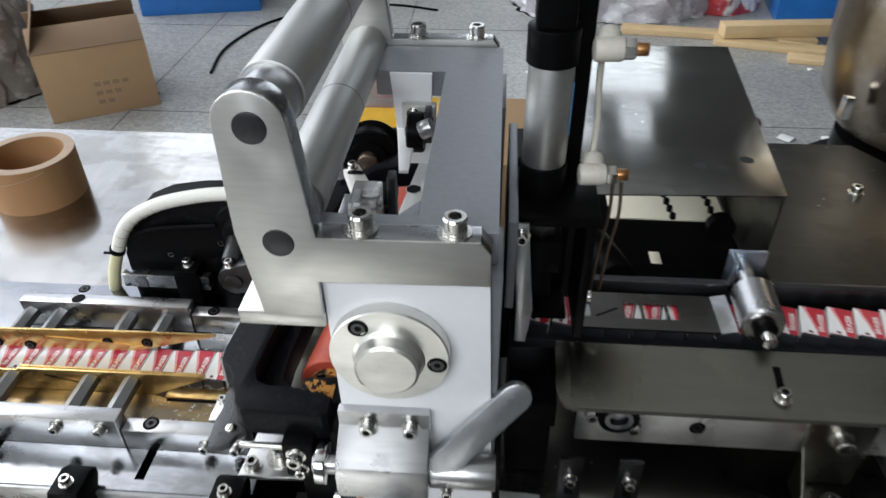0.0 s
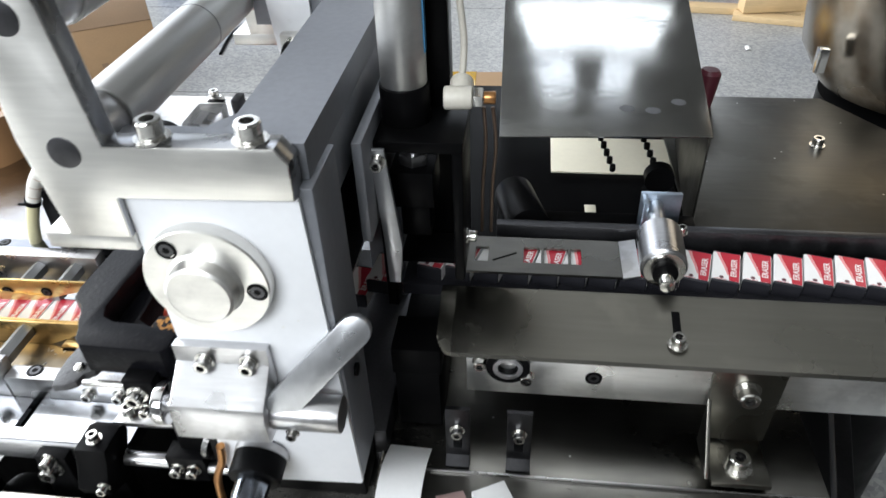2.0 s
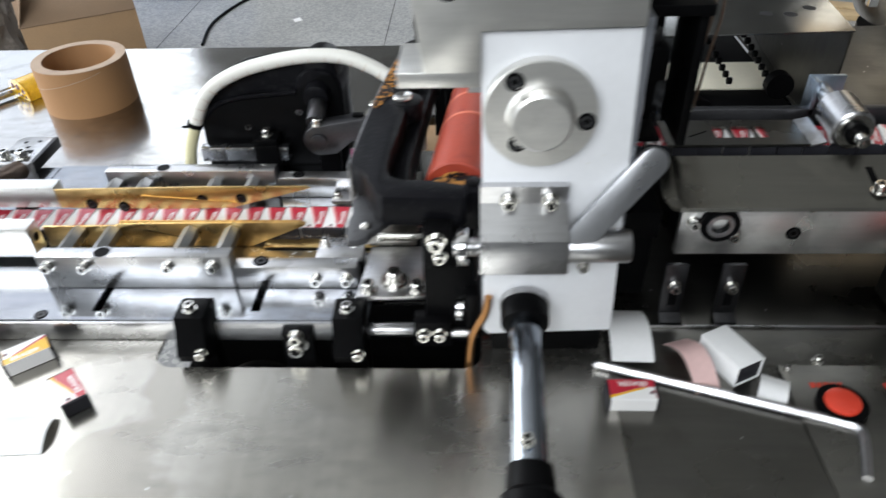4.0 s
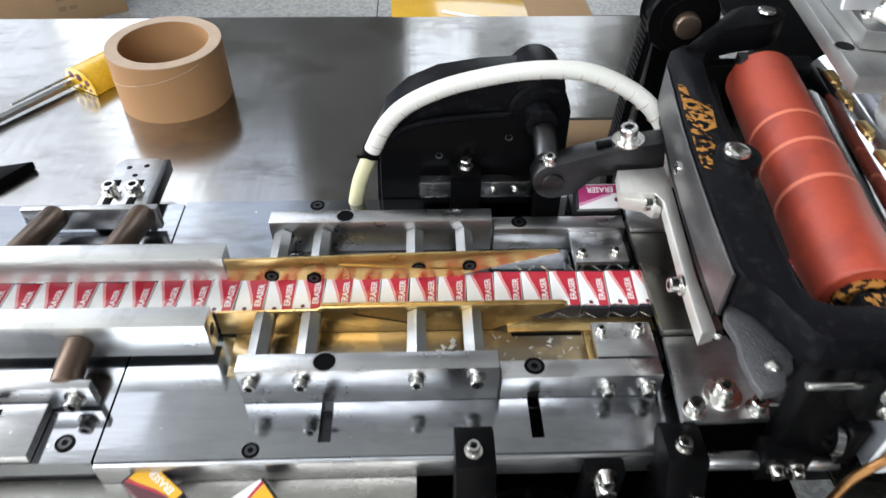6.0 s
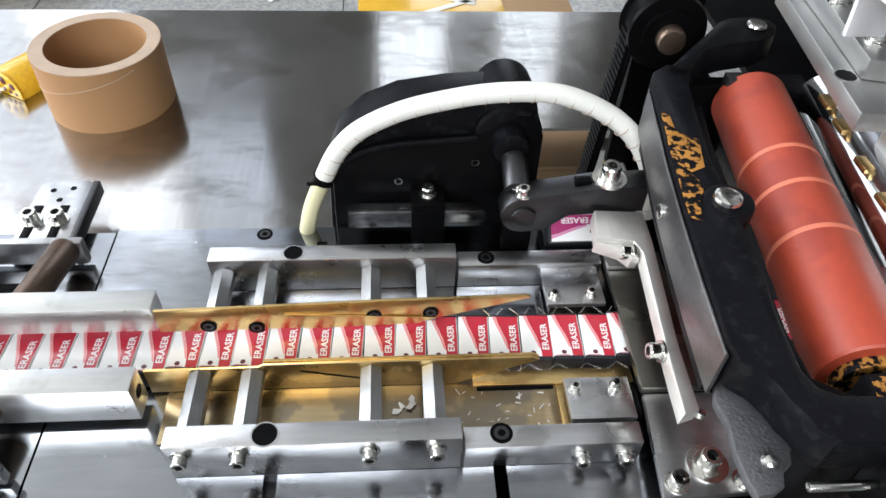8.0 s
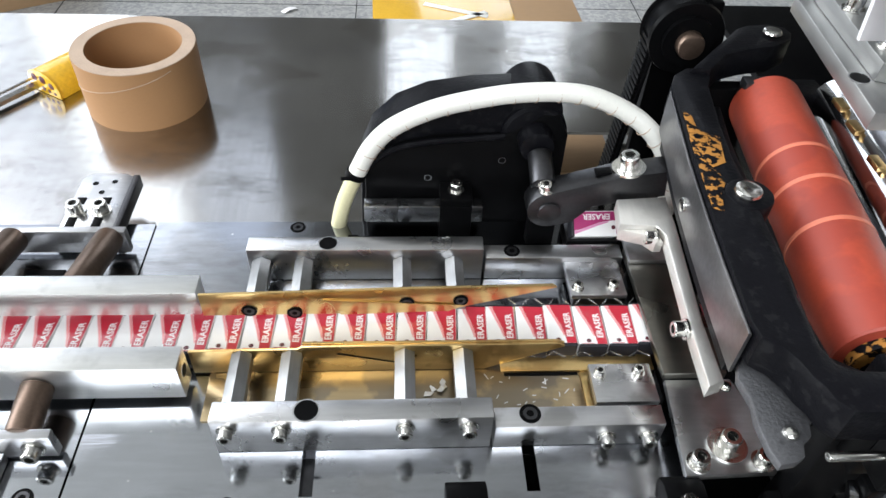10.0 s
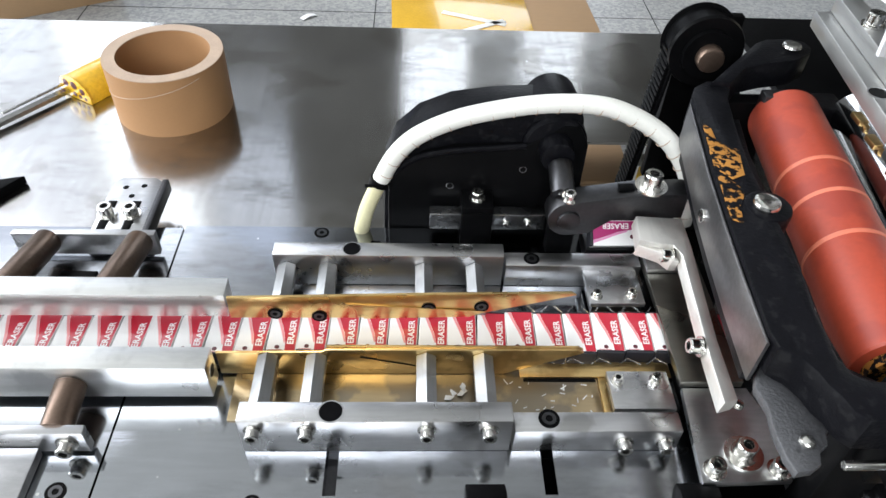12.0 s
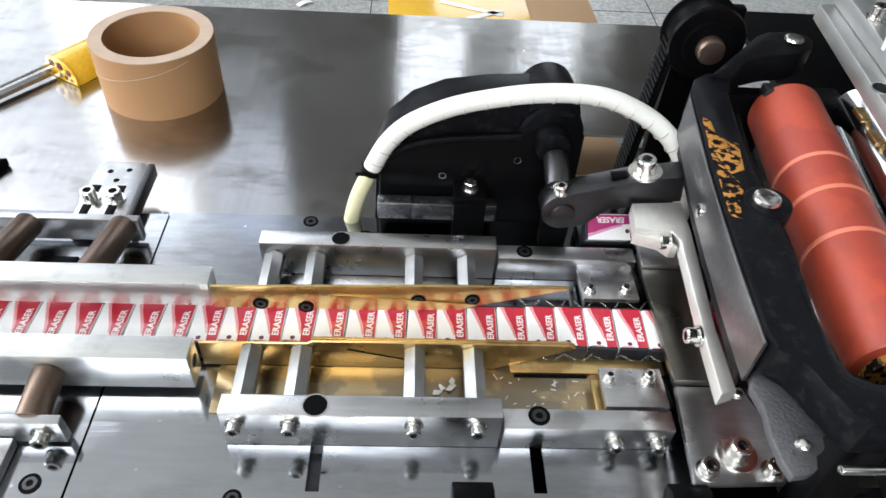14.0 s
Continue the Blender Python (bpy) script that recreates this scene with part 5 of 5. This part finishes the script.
stop_ = part("emergency_stop", Solid(BUTTONRED).lathe((382, -162, TZ + 2), (382, -162, TZ + 34), [(0, 11), (0.35, 11), (0.42, 20), (0.7, 21), (0.9, 18), (1, 8)], 40), panel, "red mushroom stop button")
part("stop_arrow", Solid(STRAP).ring((382, -162, TZ + 33.2), (382, -162, TZ + 34.6), 11, 9), stop_, "white arrow ring")
for x, n in ((282, 5), (330, 5), (378, 4)):
    bars = Solid(BUTTONRED)
    for k in range(n):
        bars.box(x - 10 + 4.4 * k, x - 6.6 + 4.4 * k, -146.5, -142, TZ + 1.85, TZ + 2.05, 0)
    part("lettering_bars", bars, panel, "red bars of unreadable lettering")

# ---- loose things on the table ----
core = thing("paper_core", (-407, 304, TZ), "thick brown paper tape core standing on the table", "paper core")
cw = part("wall", Solid(KRAFT).ring((-407, 304, TZ), (-407, 304, TZ + 54), 51.5, 40.0, 96), core)
part("cut_edge", Solid(KRAFTEDGE).ring((-407, 304, TZ + 54.1), (-407, 304, TZ + 54.7), 51.3, 40.2, 96), cw, "rough grey cut edge")
seam = Solid(KRAFTEDGE)
for k in range(40):
    a0_, a1_ = radians(190 + 3.2 * k), radians(190 + 3.2 * (k + 1))
    z = TZ + 25 + 0.62 * k
    p0, p1 = (51.65 * math.cos(a0_) - 407, 51.65 * math.sin(a0_) + 304, z), (51.65 * math.cos(a1_) - 407, 51.65 * math.sin(a1_) + 304, z + 0.62)
    seam.cyl(p0, p1, 0.28, seg=5, bevel=0)
part("seam", seam, cw, "spiral seam of the paper")

keyset = thing("hex_key_set", (-498, 312, TZ), "translucent yellow plastic holder with steel hex keys", "hex key set")
M = Matrix.Translation((-498.4, 312.2, TZ)) @ pose(0, 0, 0, 0, 0, 57.5)
ARCH = [(-19, 0.3), (19, 0.3), (19, 12), (16, 18), (9, 21.5), (0, 22.5), (-9, 20.5), (-16, 15), (-19, 9)]
holder = part("holder", Solid(YELLOW).prism(ARCH, "x", 0, 50, 1.2, M), keyset)
part("holder_rim", Solid(YELLOW).prism([(y * 1.04, 0.2 + z * 1.03) for y, z in ARCH], "x", -2.0, -0.2, 0.3, M), holder, "bright yellow front rim")
for y, z, r in ((-11, 11.5, 3.2), (-1, 15, 3.8), (10, 15, 3.6), (-13, 4.4, 1.7), (-6, 5.2, 2.0), (1, 5.6, 2.2)):
    part("key_hole", Solid(PRINTDARK).cyl(M @ Vector((-2.4, y, z)), M @ Vector((-1.9, y, z)), r, seg=18, bevel=0), holder)
for y, z, r, l in ((12, 5.6, 3.8, 150), (15.5, 11, 1.3, 62)):
    part("hex_key", Solid(STEEL).cyl(M @ Vector((-l, y + 0.06 * l, z - 1)), M @ Vector((-2.2, y, z)), r, seg=6, bevel=0.2), keyset)
solo("black_corner_bracket", Solid(BLACK).prism([(-560, 170), (-497, 186), (-515, 160), (-560, 130)], "z", TZ, TZ + 8, 0.8), (-530, 165, TZ), "dark steel bracket lying on the table", "bracket")

# ---- erasers ----
EW, EL, EH = 17.6, 33.0, 11.0


def at_zero(s, name):
    return s.mesh(name, (0, 0, 0))


def sleeve_mesh(red, pink):
    s = Solid(SLEEVE, red, pink, PRINTDARK)
    h = EW / 2
    s.box(-h, h, -EL / 2 + 1.6, EL / 2 - 1.6, 0, EH, 0.35, None, 1)
    curve = [(-4.6, 14.8), (-3.6, 10), (-1.5, 4), (0.6, -2), (1.9, -9), (2.2, -14.8)]
    s.slot = 1
    s.prism([(h - 0.5, -14.8), (h - 0.5, 14.8)] + curve, "z", EH + 0.02, EH + 0.08, 0)
    s.slot = 2
    s.prism([(-7.0, 14.8)] + [(x - 0.15, y) for x, y in curve[:-1]] + [(0.9, -9), (-1.5, -1), (-4.4, 7)], "z", EH + 0.02, EH + 0.07, 0)
    s.slot = 3
    s.cyl((-2.6, -12.3, EH + 0.02), (-2.6, -12.3, EH + 0.09), 1.5, seg=10, bevel=0)
    s.slot = 1
    s.box(-7.2, 0.4, -14.6, -14.2, EH + 0.02, EH + 0.08, 0)
    return at_zero(s, "sleeve")


def block_mesh():
    return at_zero(Solid(RUBBER).box(-EW / 2 + 0.1, EW / 2 - 0.1, -EL / 2, EL / 2, 0.1, EH - 0.15, 0.5, None, 1), "rubber_block")


TEXT = letters("ERASER", 5.4)
TEXT.materials.append(SLEEVE)
SLEEVE_MESH, BLOCK_MESH = sleeve_mesh(PRINTRED, PRINTPINK), block_mesh()


def eraser(label, m, group="", sleeve=None):
    """An eraser in its printed sleeve; local y is its length."""
    e = new("eraser")
    e.empty_display_size = 0.01
    tagged(e, label, "eraser", group)
    for name, me in (("rubber_block", BLOCK_MESH), ("sleeve", sleeve or SLEEVE_MESH)):
        o = new(name, me)
        o.parent = e
    t = new("lettering", TEXT)
    t.parent = o
    t.matrix_basis = Matrix.Translation((5.0 * MM, -0.8 * MM, (EH + 0.12) * MM)) @ pose(0, 0, 0, 0, 0, 90) @ Matrix.Diagonal((1.06, 1.0, 1, 1))
    e.matrix_basis = m
    return e


def stand(x, y, z, rz=0, rx=0, ry=0):
    return pose(x * MM, y * MM, (z + BASE) * MM, rx, ry, rz)


# stations of the row, from the far end of the infeed to the outfeed
STATIONS = [(367 + 19.5 * m, 18.5, 71.3, -14) for m in range(30, -11, -1)]
STATIONS += [(152 - 18 * k, 18 - 1.1 * k, 71 - 68.3 * min(1, k / 5.5), -8) for k in range(1, 8)]
x_left = -63.4 + 18.2 * 4
STATIONS += [(x_left - 18.2 * k, 9.5 - 3.6 * min(1, max(0, (k - 13) / 8)), 2.7, -2.0) for k in range(0, 45)]
STEPS = [0.146 + 0.818 * k for k in range(18)]
FIRST, LAST = 0, len(STATIONS) - len(STEPS) - 1
ROW = []
shade_rnd = random.Random(9)
proto = None
for i in range(FIRST, LAST + 1):
    x, y, z, rz = STATIONS[i]
    if x < -720 + 18.2 * 18:
        break
    jig = (shade_rnd.uniform(-0.4, 0.4), shade_rnd.uniform(-0.6, 0.6), shade_rnd.uniform(-1.2, 1.2))
    if proto is None:
        proto = e = eraser("small eraser in a red and white printed card sleeve", stand(x, y, z, rz), "erasers in the moving row")
    else:
        e = copy_thing(proto, stand(x, y, z, rz))
    ROW.append((e, i, jig))

PURPLE = sleeve_mesh(PRINTPURPLE, PRINTMAUVE)
eraser("eraser in a magenta printed sleeve lying on the base plate", stand(-46.5, 94, 17.5, 91, 0, -40), sleeve=PURPLE)
solo("sensor_plate", Solid(DARK_STEEL).box(-64, -28, 85, 108, 0.2, 11.8, 0.6), (-45, 97, 0), "dark steel sensor plate behind the rail", "plate")
BOXRED = sleeve_mesh(PRINTRED, PRINTYELLOW)
BOXYELLOW = sleeve_mesh(PRINTYELLOW, PRINTRED)
BOXDARK = sleeve_mesh(PRINTYELLOW, PRINTRED)
BOXDARK.materials[0] = PRINTDARK
eraser("eraser in a red and yellow sleeve lying on the table", stand(152, -157, TZ + 0.1, 90), sleeve=BOXRED)
eraser("eraser tipped on its side with dark rubber showing", stand(-318, -112, TZ + 0.3, 50), "loose erasers", BOXDARK)
eraser("loose eraser in a sleeve with yellow stripe", stand(-268, -124, TZ + 0.3, -52), "loose erasers", BOXYELLOW)
eraser("loose eraser in a white and yellow sleeve", stand(-222, -158, TZ + 0.3, 42), "loose erasers", BOXRED)


def leaf(name, rows, mat, at, label, category, group=""):
    """A thin bent sheet through rows of points, with a little thickness."""
    s = Solid(mat)
    t = bmesh.new()
    vs = [[t.verts.new(p) for p in r] for r in rows]
    for i in range(len(vs) - 1):
        for k in range(len(vs[0]) - 1):
            t.faces.new((vs[i][k], vs[i][k + 1], vs[i + 1][k + 1], vs[i + 1][k]))
    bmesh.ops.recalc_face_normals(t, faces=t.faces[:])
    bmesh.ops.solidify(t, geom=t.faces[:], thickness=0.35)
    s._take(t)
    return solo(name, s, at, label, category, group)


def arch(cx, cy, w, l, rise, rz, z0=TZ + 0.5, n=8, tail=0.0):
    rows = []
    for i in range(n + 1):
        u = i / n
        z = z0 + rise * math.sin(math.pi * min(1, u * (1 - tail))) + rise * 0.4 * u
        a = radians(rz)
        rows.append([(cx + math.cos(a) * dx - math.sin(a) * (u - 0.5) * l, cy + math.sin(a) * dx + math.cos(a) * (u - 0.5) * l, z) for dx in (-w / 2, 0, w / 2)])
    return rows


leaf("paper_sleeve", arch(160, -98, 29, 56, 9, 178), PAPER, (160, -98, TZ), "curled blank white paper sleeve", "paper", "loose sleeves")
leaf("paper_sleeve", arch(198, -128, 18, 44, 12, 18), PINKPAPER, (198, -128, TZ), "crumpled pink printed paper sleeve", "paper", "loose sleeves")
leaf("paper_sleeve", arch(246, -150, 18, 26, 4, -24), PAPER, (246, -150, TZ), "torn scrap of white paper", "paper", "loose sleeves")
leaf("paper_sleeve", arch(-240, -190, 36, 30, 5, 4), PAPER, (-240, -190, TZ), "blank white paper sleeve", "paper", "loose sleeves")
leaf("paper_sleeve", arch(-322, -98, 30, 24, 5, 30), PAPER, (-322, -98, TZ), "bent white paper sleeve", "paper", "loose sleeves")
osl = thing("open_sleeve", (224, -122, TZ), "empty open white card sleeve with dark inside", "card sleeve")
MO = Matrix.Translation((224, -124, TZ + 0.2)) @ pose(0, 0, 0, 0, 0, 27)
for nm, bx in (("top_panel", (-11, 11, -18, 18, 17, 17.5)), ("side_panel", (-11, -10.5, -18, 18, 0.4, 17)), ("side_panel", (10.5, 11, -18, 18, 0.4, 17)), ("bottom_panel", (-11, 11, -18, 18, 0, 0.4))):
    part(nm, Solid(PAPER).box(*bx, 0.1, MO), osl)
part("dark_rubber", Solid(RUBBER).box(-10, 10, -17, 16, 0.6, 15, 0.6, MO), osl)
key = thing("hex_key", (210, -155, TZ), "long bright steel ball-end hex key", "hex key")
part("rod", Solid(STEEL).tube([(134, -128, -14.5), (180, -143.2, -14.5), (230, -160, -14.5), (276, -175.5, -14.5), (286, -180, -14.5), (288, -186, -14.5), (283, -202, -14.5), (277, -217, -14.5)], 3.2, 6, 4), key)
part("ball_end", Solid(STEEL).lathe((131, -127, -14.5), (137, -129, -14.5), [(0, 1.2), (0.3, 3.0), (0.7, 3.0), (1, 1.6)], 12), key)

# ---- round about the machine ----
bowl = thing("feeder_bowl", (730, 540, FLOOR), "large brushed steel feeder bowl on a dark stand", "feeder bowl")
part("bowl", Solid(BOWLSTEEL).lathe((740, 560, -45), (740, 560, 420), [(0, 80), (0.05, 130), (0.14, 156), (0.3, 165), (1, 168)], 64), bowl)
part("rim_clip", Solid(BOLT).box(570, 582, 480, 492, 20, 50, 1), bowl)
part("stand", Solid(BLACK).lathe((740, 560, FLOOR), (740, 560, -46), [(0, 160), (0.9, 160), (0.92, 120), (1, 120)], 40), bowl)


def carton(x0, x1, y0, y1, h, mat, label, rz=0, flaps=True, tape=False):
    cx, cy = (x0 + x1) / 2, (y0 + y1) / 2
    c = thing("cardboard_box", (cx, cy, FLOOR), label, "box", "cardboard boxes")
    m = Matrix.Translation((cx, cy, FLOOR)) @ pose(0, 0, 0, 0, 0, rz)
    w, d_ = (x1 - x0) / 2, (y1 - y0) / 2
    for nm, b in (("side", (-w, w, -d_, -d_ + 6, 0, h)), ("side", (-w, w, d_ - 6, d_, 0, h)), ("side", (-w, -w + 6, -d_ + 6.2, d_ - 6.2, 0, h)), ("side", (w - 6, w, -d_ + 6.2, d_ - 6.2, 0, h)), ("bottom", (-w + 6.2, w - 6.2, -d_ + 6.2, d_ - 6.2, 1, 6))):
        part(nm, Solid(mat).box(*b, 1.5, m), c)
    if flaps:
        for nm, at_, rx, ry, size in (("flap", (0, -d_, h), 35, 0, (w * 2, 120)), ("flap", (0, d_, h), 130, 0, (w * 2, 120))):
            part(nm, Solid(CARDDARK).box(-size[0] / 2, size[0] / 2, 0, size[1], 0.5, 5, 1, m @ Matrix.Translation(at_) @ pose(0, 0, 0, rx)), c)
        part("flap", Solid(CARDDARK).box(0, 150, -d_, d_, 0.5, 5, 1, m @ Matrix.Translation((-w, 0, h)) @ pose(0, 0, 0, 0, -70)), c)
    else:
        part("lid", Solid(mat).box(-w, w, -d_, d_, h + 0.4, h + 6, 1.5, m), c)
    if tape:
        part("tape", Solid(TAPE).box(-w - 0.6, w * 0.35, -d_ - 0.6, d_, h + 6.2, h + 7, 0.2, m), c, "shiny yellow packing tape")
        part("tape", Solid(TAPE).box(-w - 1, -w * 0.2, -d_ - 1.2, -d_ - 0.4, h * 0.3, h + 6, 0.2, m), c, "shiny yellow packing tape")
        for a in (28, -24):
            part("strap", Solid(STRAP).box(-w * 0.55, w * 0.1, -8, 8, h + 7.4, h + 9, 0.3, m @ pose(0, 0, 0, 0, 0, a)), c, "white plastic strap")
    bars = Solid(CARDDARK)
    for k in range(3):
        for j in range(4 - k):
            bars.box(-w * 0.1 + 34 * j, -w * 0.1 + 24 + 34 * j, -d_ - 0.8, -d_ - 0.2, h * 0.5 - 36 * k, h * 0.5 - 16 - 36 * k, 0, m)
    tagged(part("print_bars", bars, c, "faint bars of printed lettering"), kind="stuff")
    return c


carton(-1680, -1280, 2060, 2380, 270, CARD, "open brown cardboard box with raised flaps on the floor", 30)
carton(-240, 250, 1110, 1490, 370, CARD, "brown cardboard box bound with yellow tape and white strap", 2, False, True)
carton(-60, 80, 395, 560, 620, CARD, "tall brown cardboard box standing behind the table", 0, False)


def heap(name, x, y, w, d_, h, mat, label, category, seed, n=5):
    """A crumpled heap: lumps with folds."""
    rr = random.Random(seed)
    t = bmesh.new()
    bmesh.ops.create_icosphere(t, subdivisions=n, radius=1)
    for v in t.verts:
        q = v.co.copy()
        f = 1 + 0.28 * noise.noise(q * 1.7 + Vector((seed, 0, 0))) + 0.16 * abs(noise.noise(q * 4.3 + Vector((0, seed, 0)))) + 0.07 * abs(noise.noise(q * 10 + Vector((0, 0, seed))))
        v.co = Vector((q.x * w / 2 * f, q.y * d_ / 2 * f, max(0.0, q.z * 0.9 * f + 0.1) * h))
    s = Solid(mat)
    s._take(t, Matrix.Translation((x, y, FLOOR)))
    return solo(name, s, (x, y, FLOOR), label, category)


heap("plastic_bag", -2080, 2330, 620, 560, 560, SACK, "crumpled dusty grey-brown sack on the floor", "bag", 3)
heap("plastic_bag", 700, 3560, 900, 620, 420, POLY, "heap of crumpled grey plastic film", "bag", 7)
heap("packaging_bag", 1280, 3620, 420, 400, 300, REDBAG, "pile of red and white printed packaging", "packaging", 11)
for x, y, rz, l in ((-1500, 3500, 12, 620), (1830, 3480, -8, 560)):
    b = thing("blue_crate", (x, y, FLOOR), "blue plastic crate on the floor", "crate", "blue crates")
    m = Matrix.Translation((x, y, FLOOR)) @ pose(0, 0, 0, 0, 0, rz)
    for nm, bx in (("wall", (-l / 2, l / 2, -210, -200, 0, 300)), ("wall", (-l / 2, l / 2, 200, 210, 0, 300)), ("wall", (-l / 2, -l / 2 + 10, -199, 199, 0, 300)), ("wall", (l / 2 - 10, l / 2, -199, 199, 0, 300)), ("bottom", (-l / 2 + 11, l / 2 - 11, -199, 199, 0, 8)), ("rim", (-l / 2 - 8, l / 2 + 8, -224, -211, 270, 302))):
        part(nm, Solid(BLUEBAG).box(*bx, 3, m), b)
for x, y, z, l, rz, hh in ((1180, 3080, 0, 900, -8, 30), (1450, 2920, 0, 620, -16, 26), (1660, 2880, 0, 480, -20, 24), (1500, 3050, 30, 640, 6, 60), (1620, 2760, 0, 380, -13, 24)):
    m = Matrix.Translation((x, y, FLOOR + z)) @ pose(0, 0, 0, 0, 0, rz)
    solo("wooden_plank", Solid(WOOD).box(-l / 2, l / 2, -40, 40, 0.5, hh, 2, m), (x, y, FLOOR + z), "raw pine batten lying on the floor", "plank", "pine battens")
solo("floor_cable", Solid(BLACK).tube([(-1130, 2500, FLOOR + 5), (-1160, 2800, FLOOR + 5), (-1060, 3150, FLOOR + 5), (-800, 3400, FLOOR + 5), (-480, 3480, FLOOR + 5), (-200, 3400, FLOOR + 5)], 7, 8, 8), (-700, 3000, FLOOR), "black cable curled on the floor", "cable")
scr = random.Random(21)
for k in range(16):
    x, y = scr.uniform(-1300, 1900), scr.uniform(1700, 3300)
    leaf("scrap", arch(x, y, scr.uniform(20, 50), scr.uniform(20, 60), 6, scr.uniform(0, 180), FLOOR + 1), PAPER, (x, y, FLOOR), "small scrap of packaging on the floor", "scrap", "floor scraps")


# ---- what moves ----
def station_pose(n, jig):
    x, y, z, rz = STATIONS[min(n, len(STATIONS) - 1)]
    return stand(x + jig[0], y + jig[1], z, rz + jig[2])


def swing(ob, degrees):
    """The thing's place when the rocker has turned about its pivot, upwards."""
    at = Vector(place(*ob["at"]))
    hinge = Vector(place(-84, 82, 49))
    return Matrix.Translation(hinge) @ pose(0, 0, 0, 0, -degrees, 0) @ Matrix.Translation(at - hinge)


def motions():
    for e, i, jig in ROW:
        rows = [(0.0, station_pose(i, jig))]
        for k, t in enumerate(STEPS):
            if t + 0.04 > 14.0:
                break
            rows += [(t - 0.034, station_pose(i + k, jig)), (t + 0.034, station_pose(i + k + 1, jig))]
        rows.append((14.0, rows[-1][1]))
        walk(e, rows)
    up, down = stand(165, -8, 176), stand(165, -8, 150)
    rows = [(0.0, up)]
    for k in range(17):
        t = 0.56 + 0.818 * k
        if t + 0.25 > 14:
            break
        rows += [(t - 0.2, up), (t - 0.06, down), (t + 0.06, down), (t + 0.2, up)]
    rows.append((14.0, up))
    walk(plunger, rows)
    turn_up, turn_low = 7.5, -7.5
    arm_rows, bar_rows, slide_rows = [], [], []
    for k in range(-1, 19):
        s0 = STEPS[0] + 0.818 * k
        for dt, up_ in ((-0.10, 1), (0.08, 1), (0.36, 0), (0.59, 0)):
            if 0 < s0 + dt < 14:
                arm_rows.append((s0 + dt, swing(arm, turn_up if up_ else 0)))
                bar_rows.append((s0 + dt, swing(bar, 0 if up_ else turn_low)))
        for dt, left_ in ((-0.36, 0), (-0.30, 1), (0.05, 1), (0.13, 0)):
            if 0 < s0 + dt < 14:
                slide_rows.append((s0 + dt, Matrix.Translation(place(-130 - 30 * left_, 108, 0.4))))
    for ob, key in ((arm, arm_rows), (bar, bar_rows), (slide_bar, slide_rows)):
        walk(ob, [(0.0, key[0][1])] + key + [(14.0, key[-1][1])])
    rows = []
    for k in range(29):
        rows.append((k * 0.5, pose(50.5 * MM, 22 * MM, (94 + BASE) * MM, 0, 0, -6.6) @ pose(0, 0, 0, 0, -40 * k, 0)))
    walk(roll_r, rows)


motions()
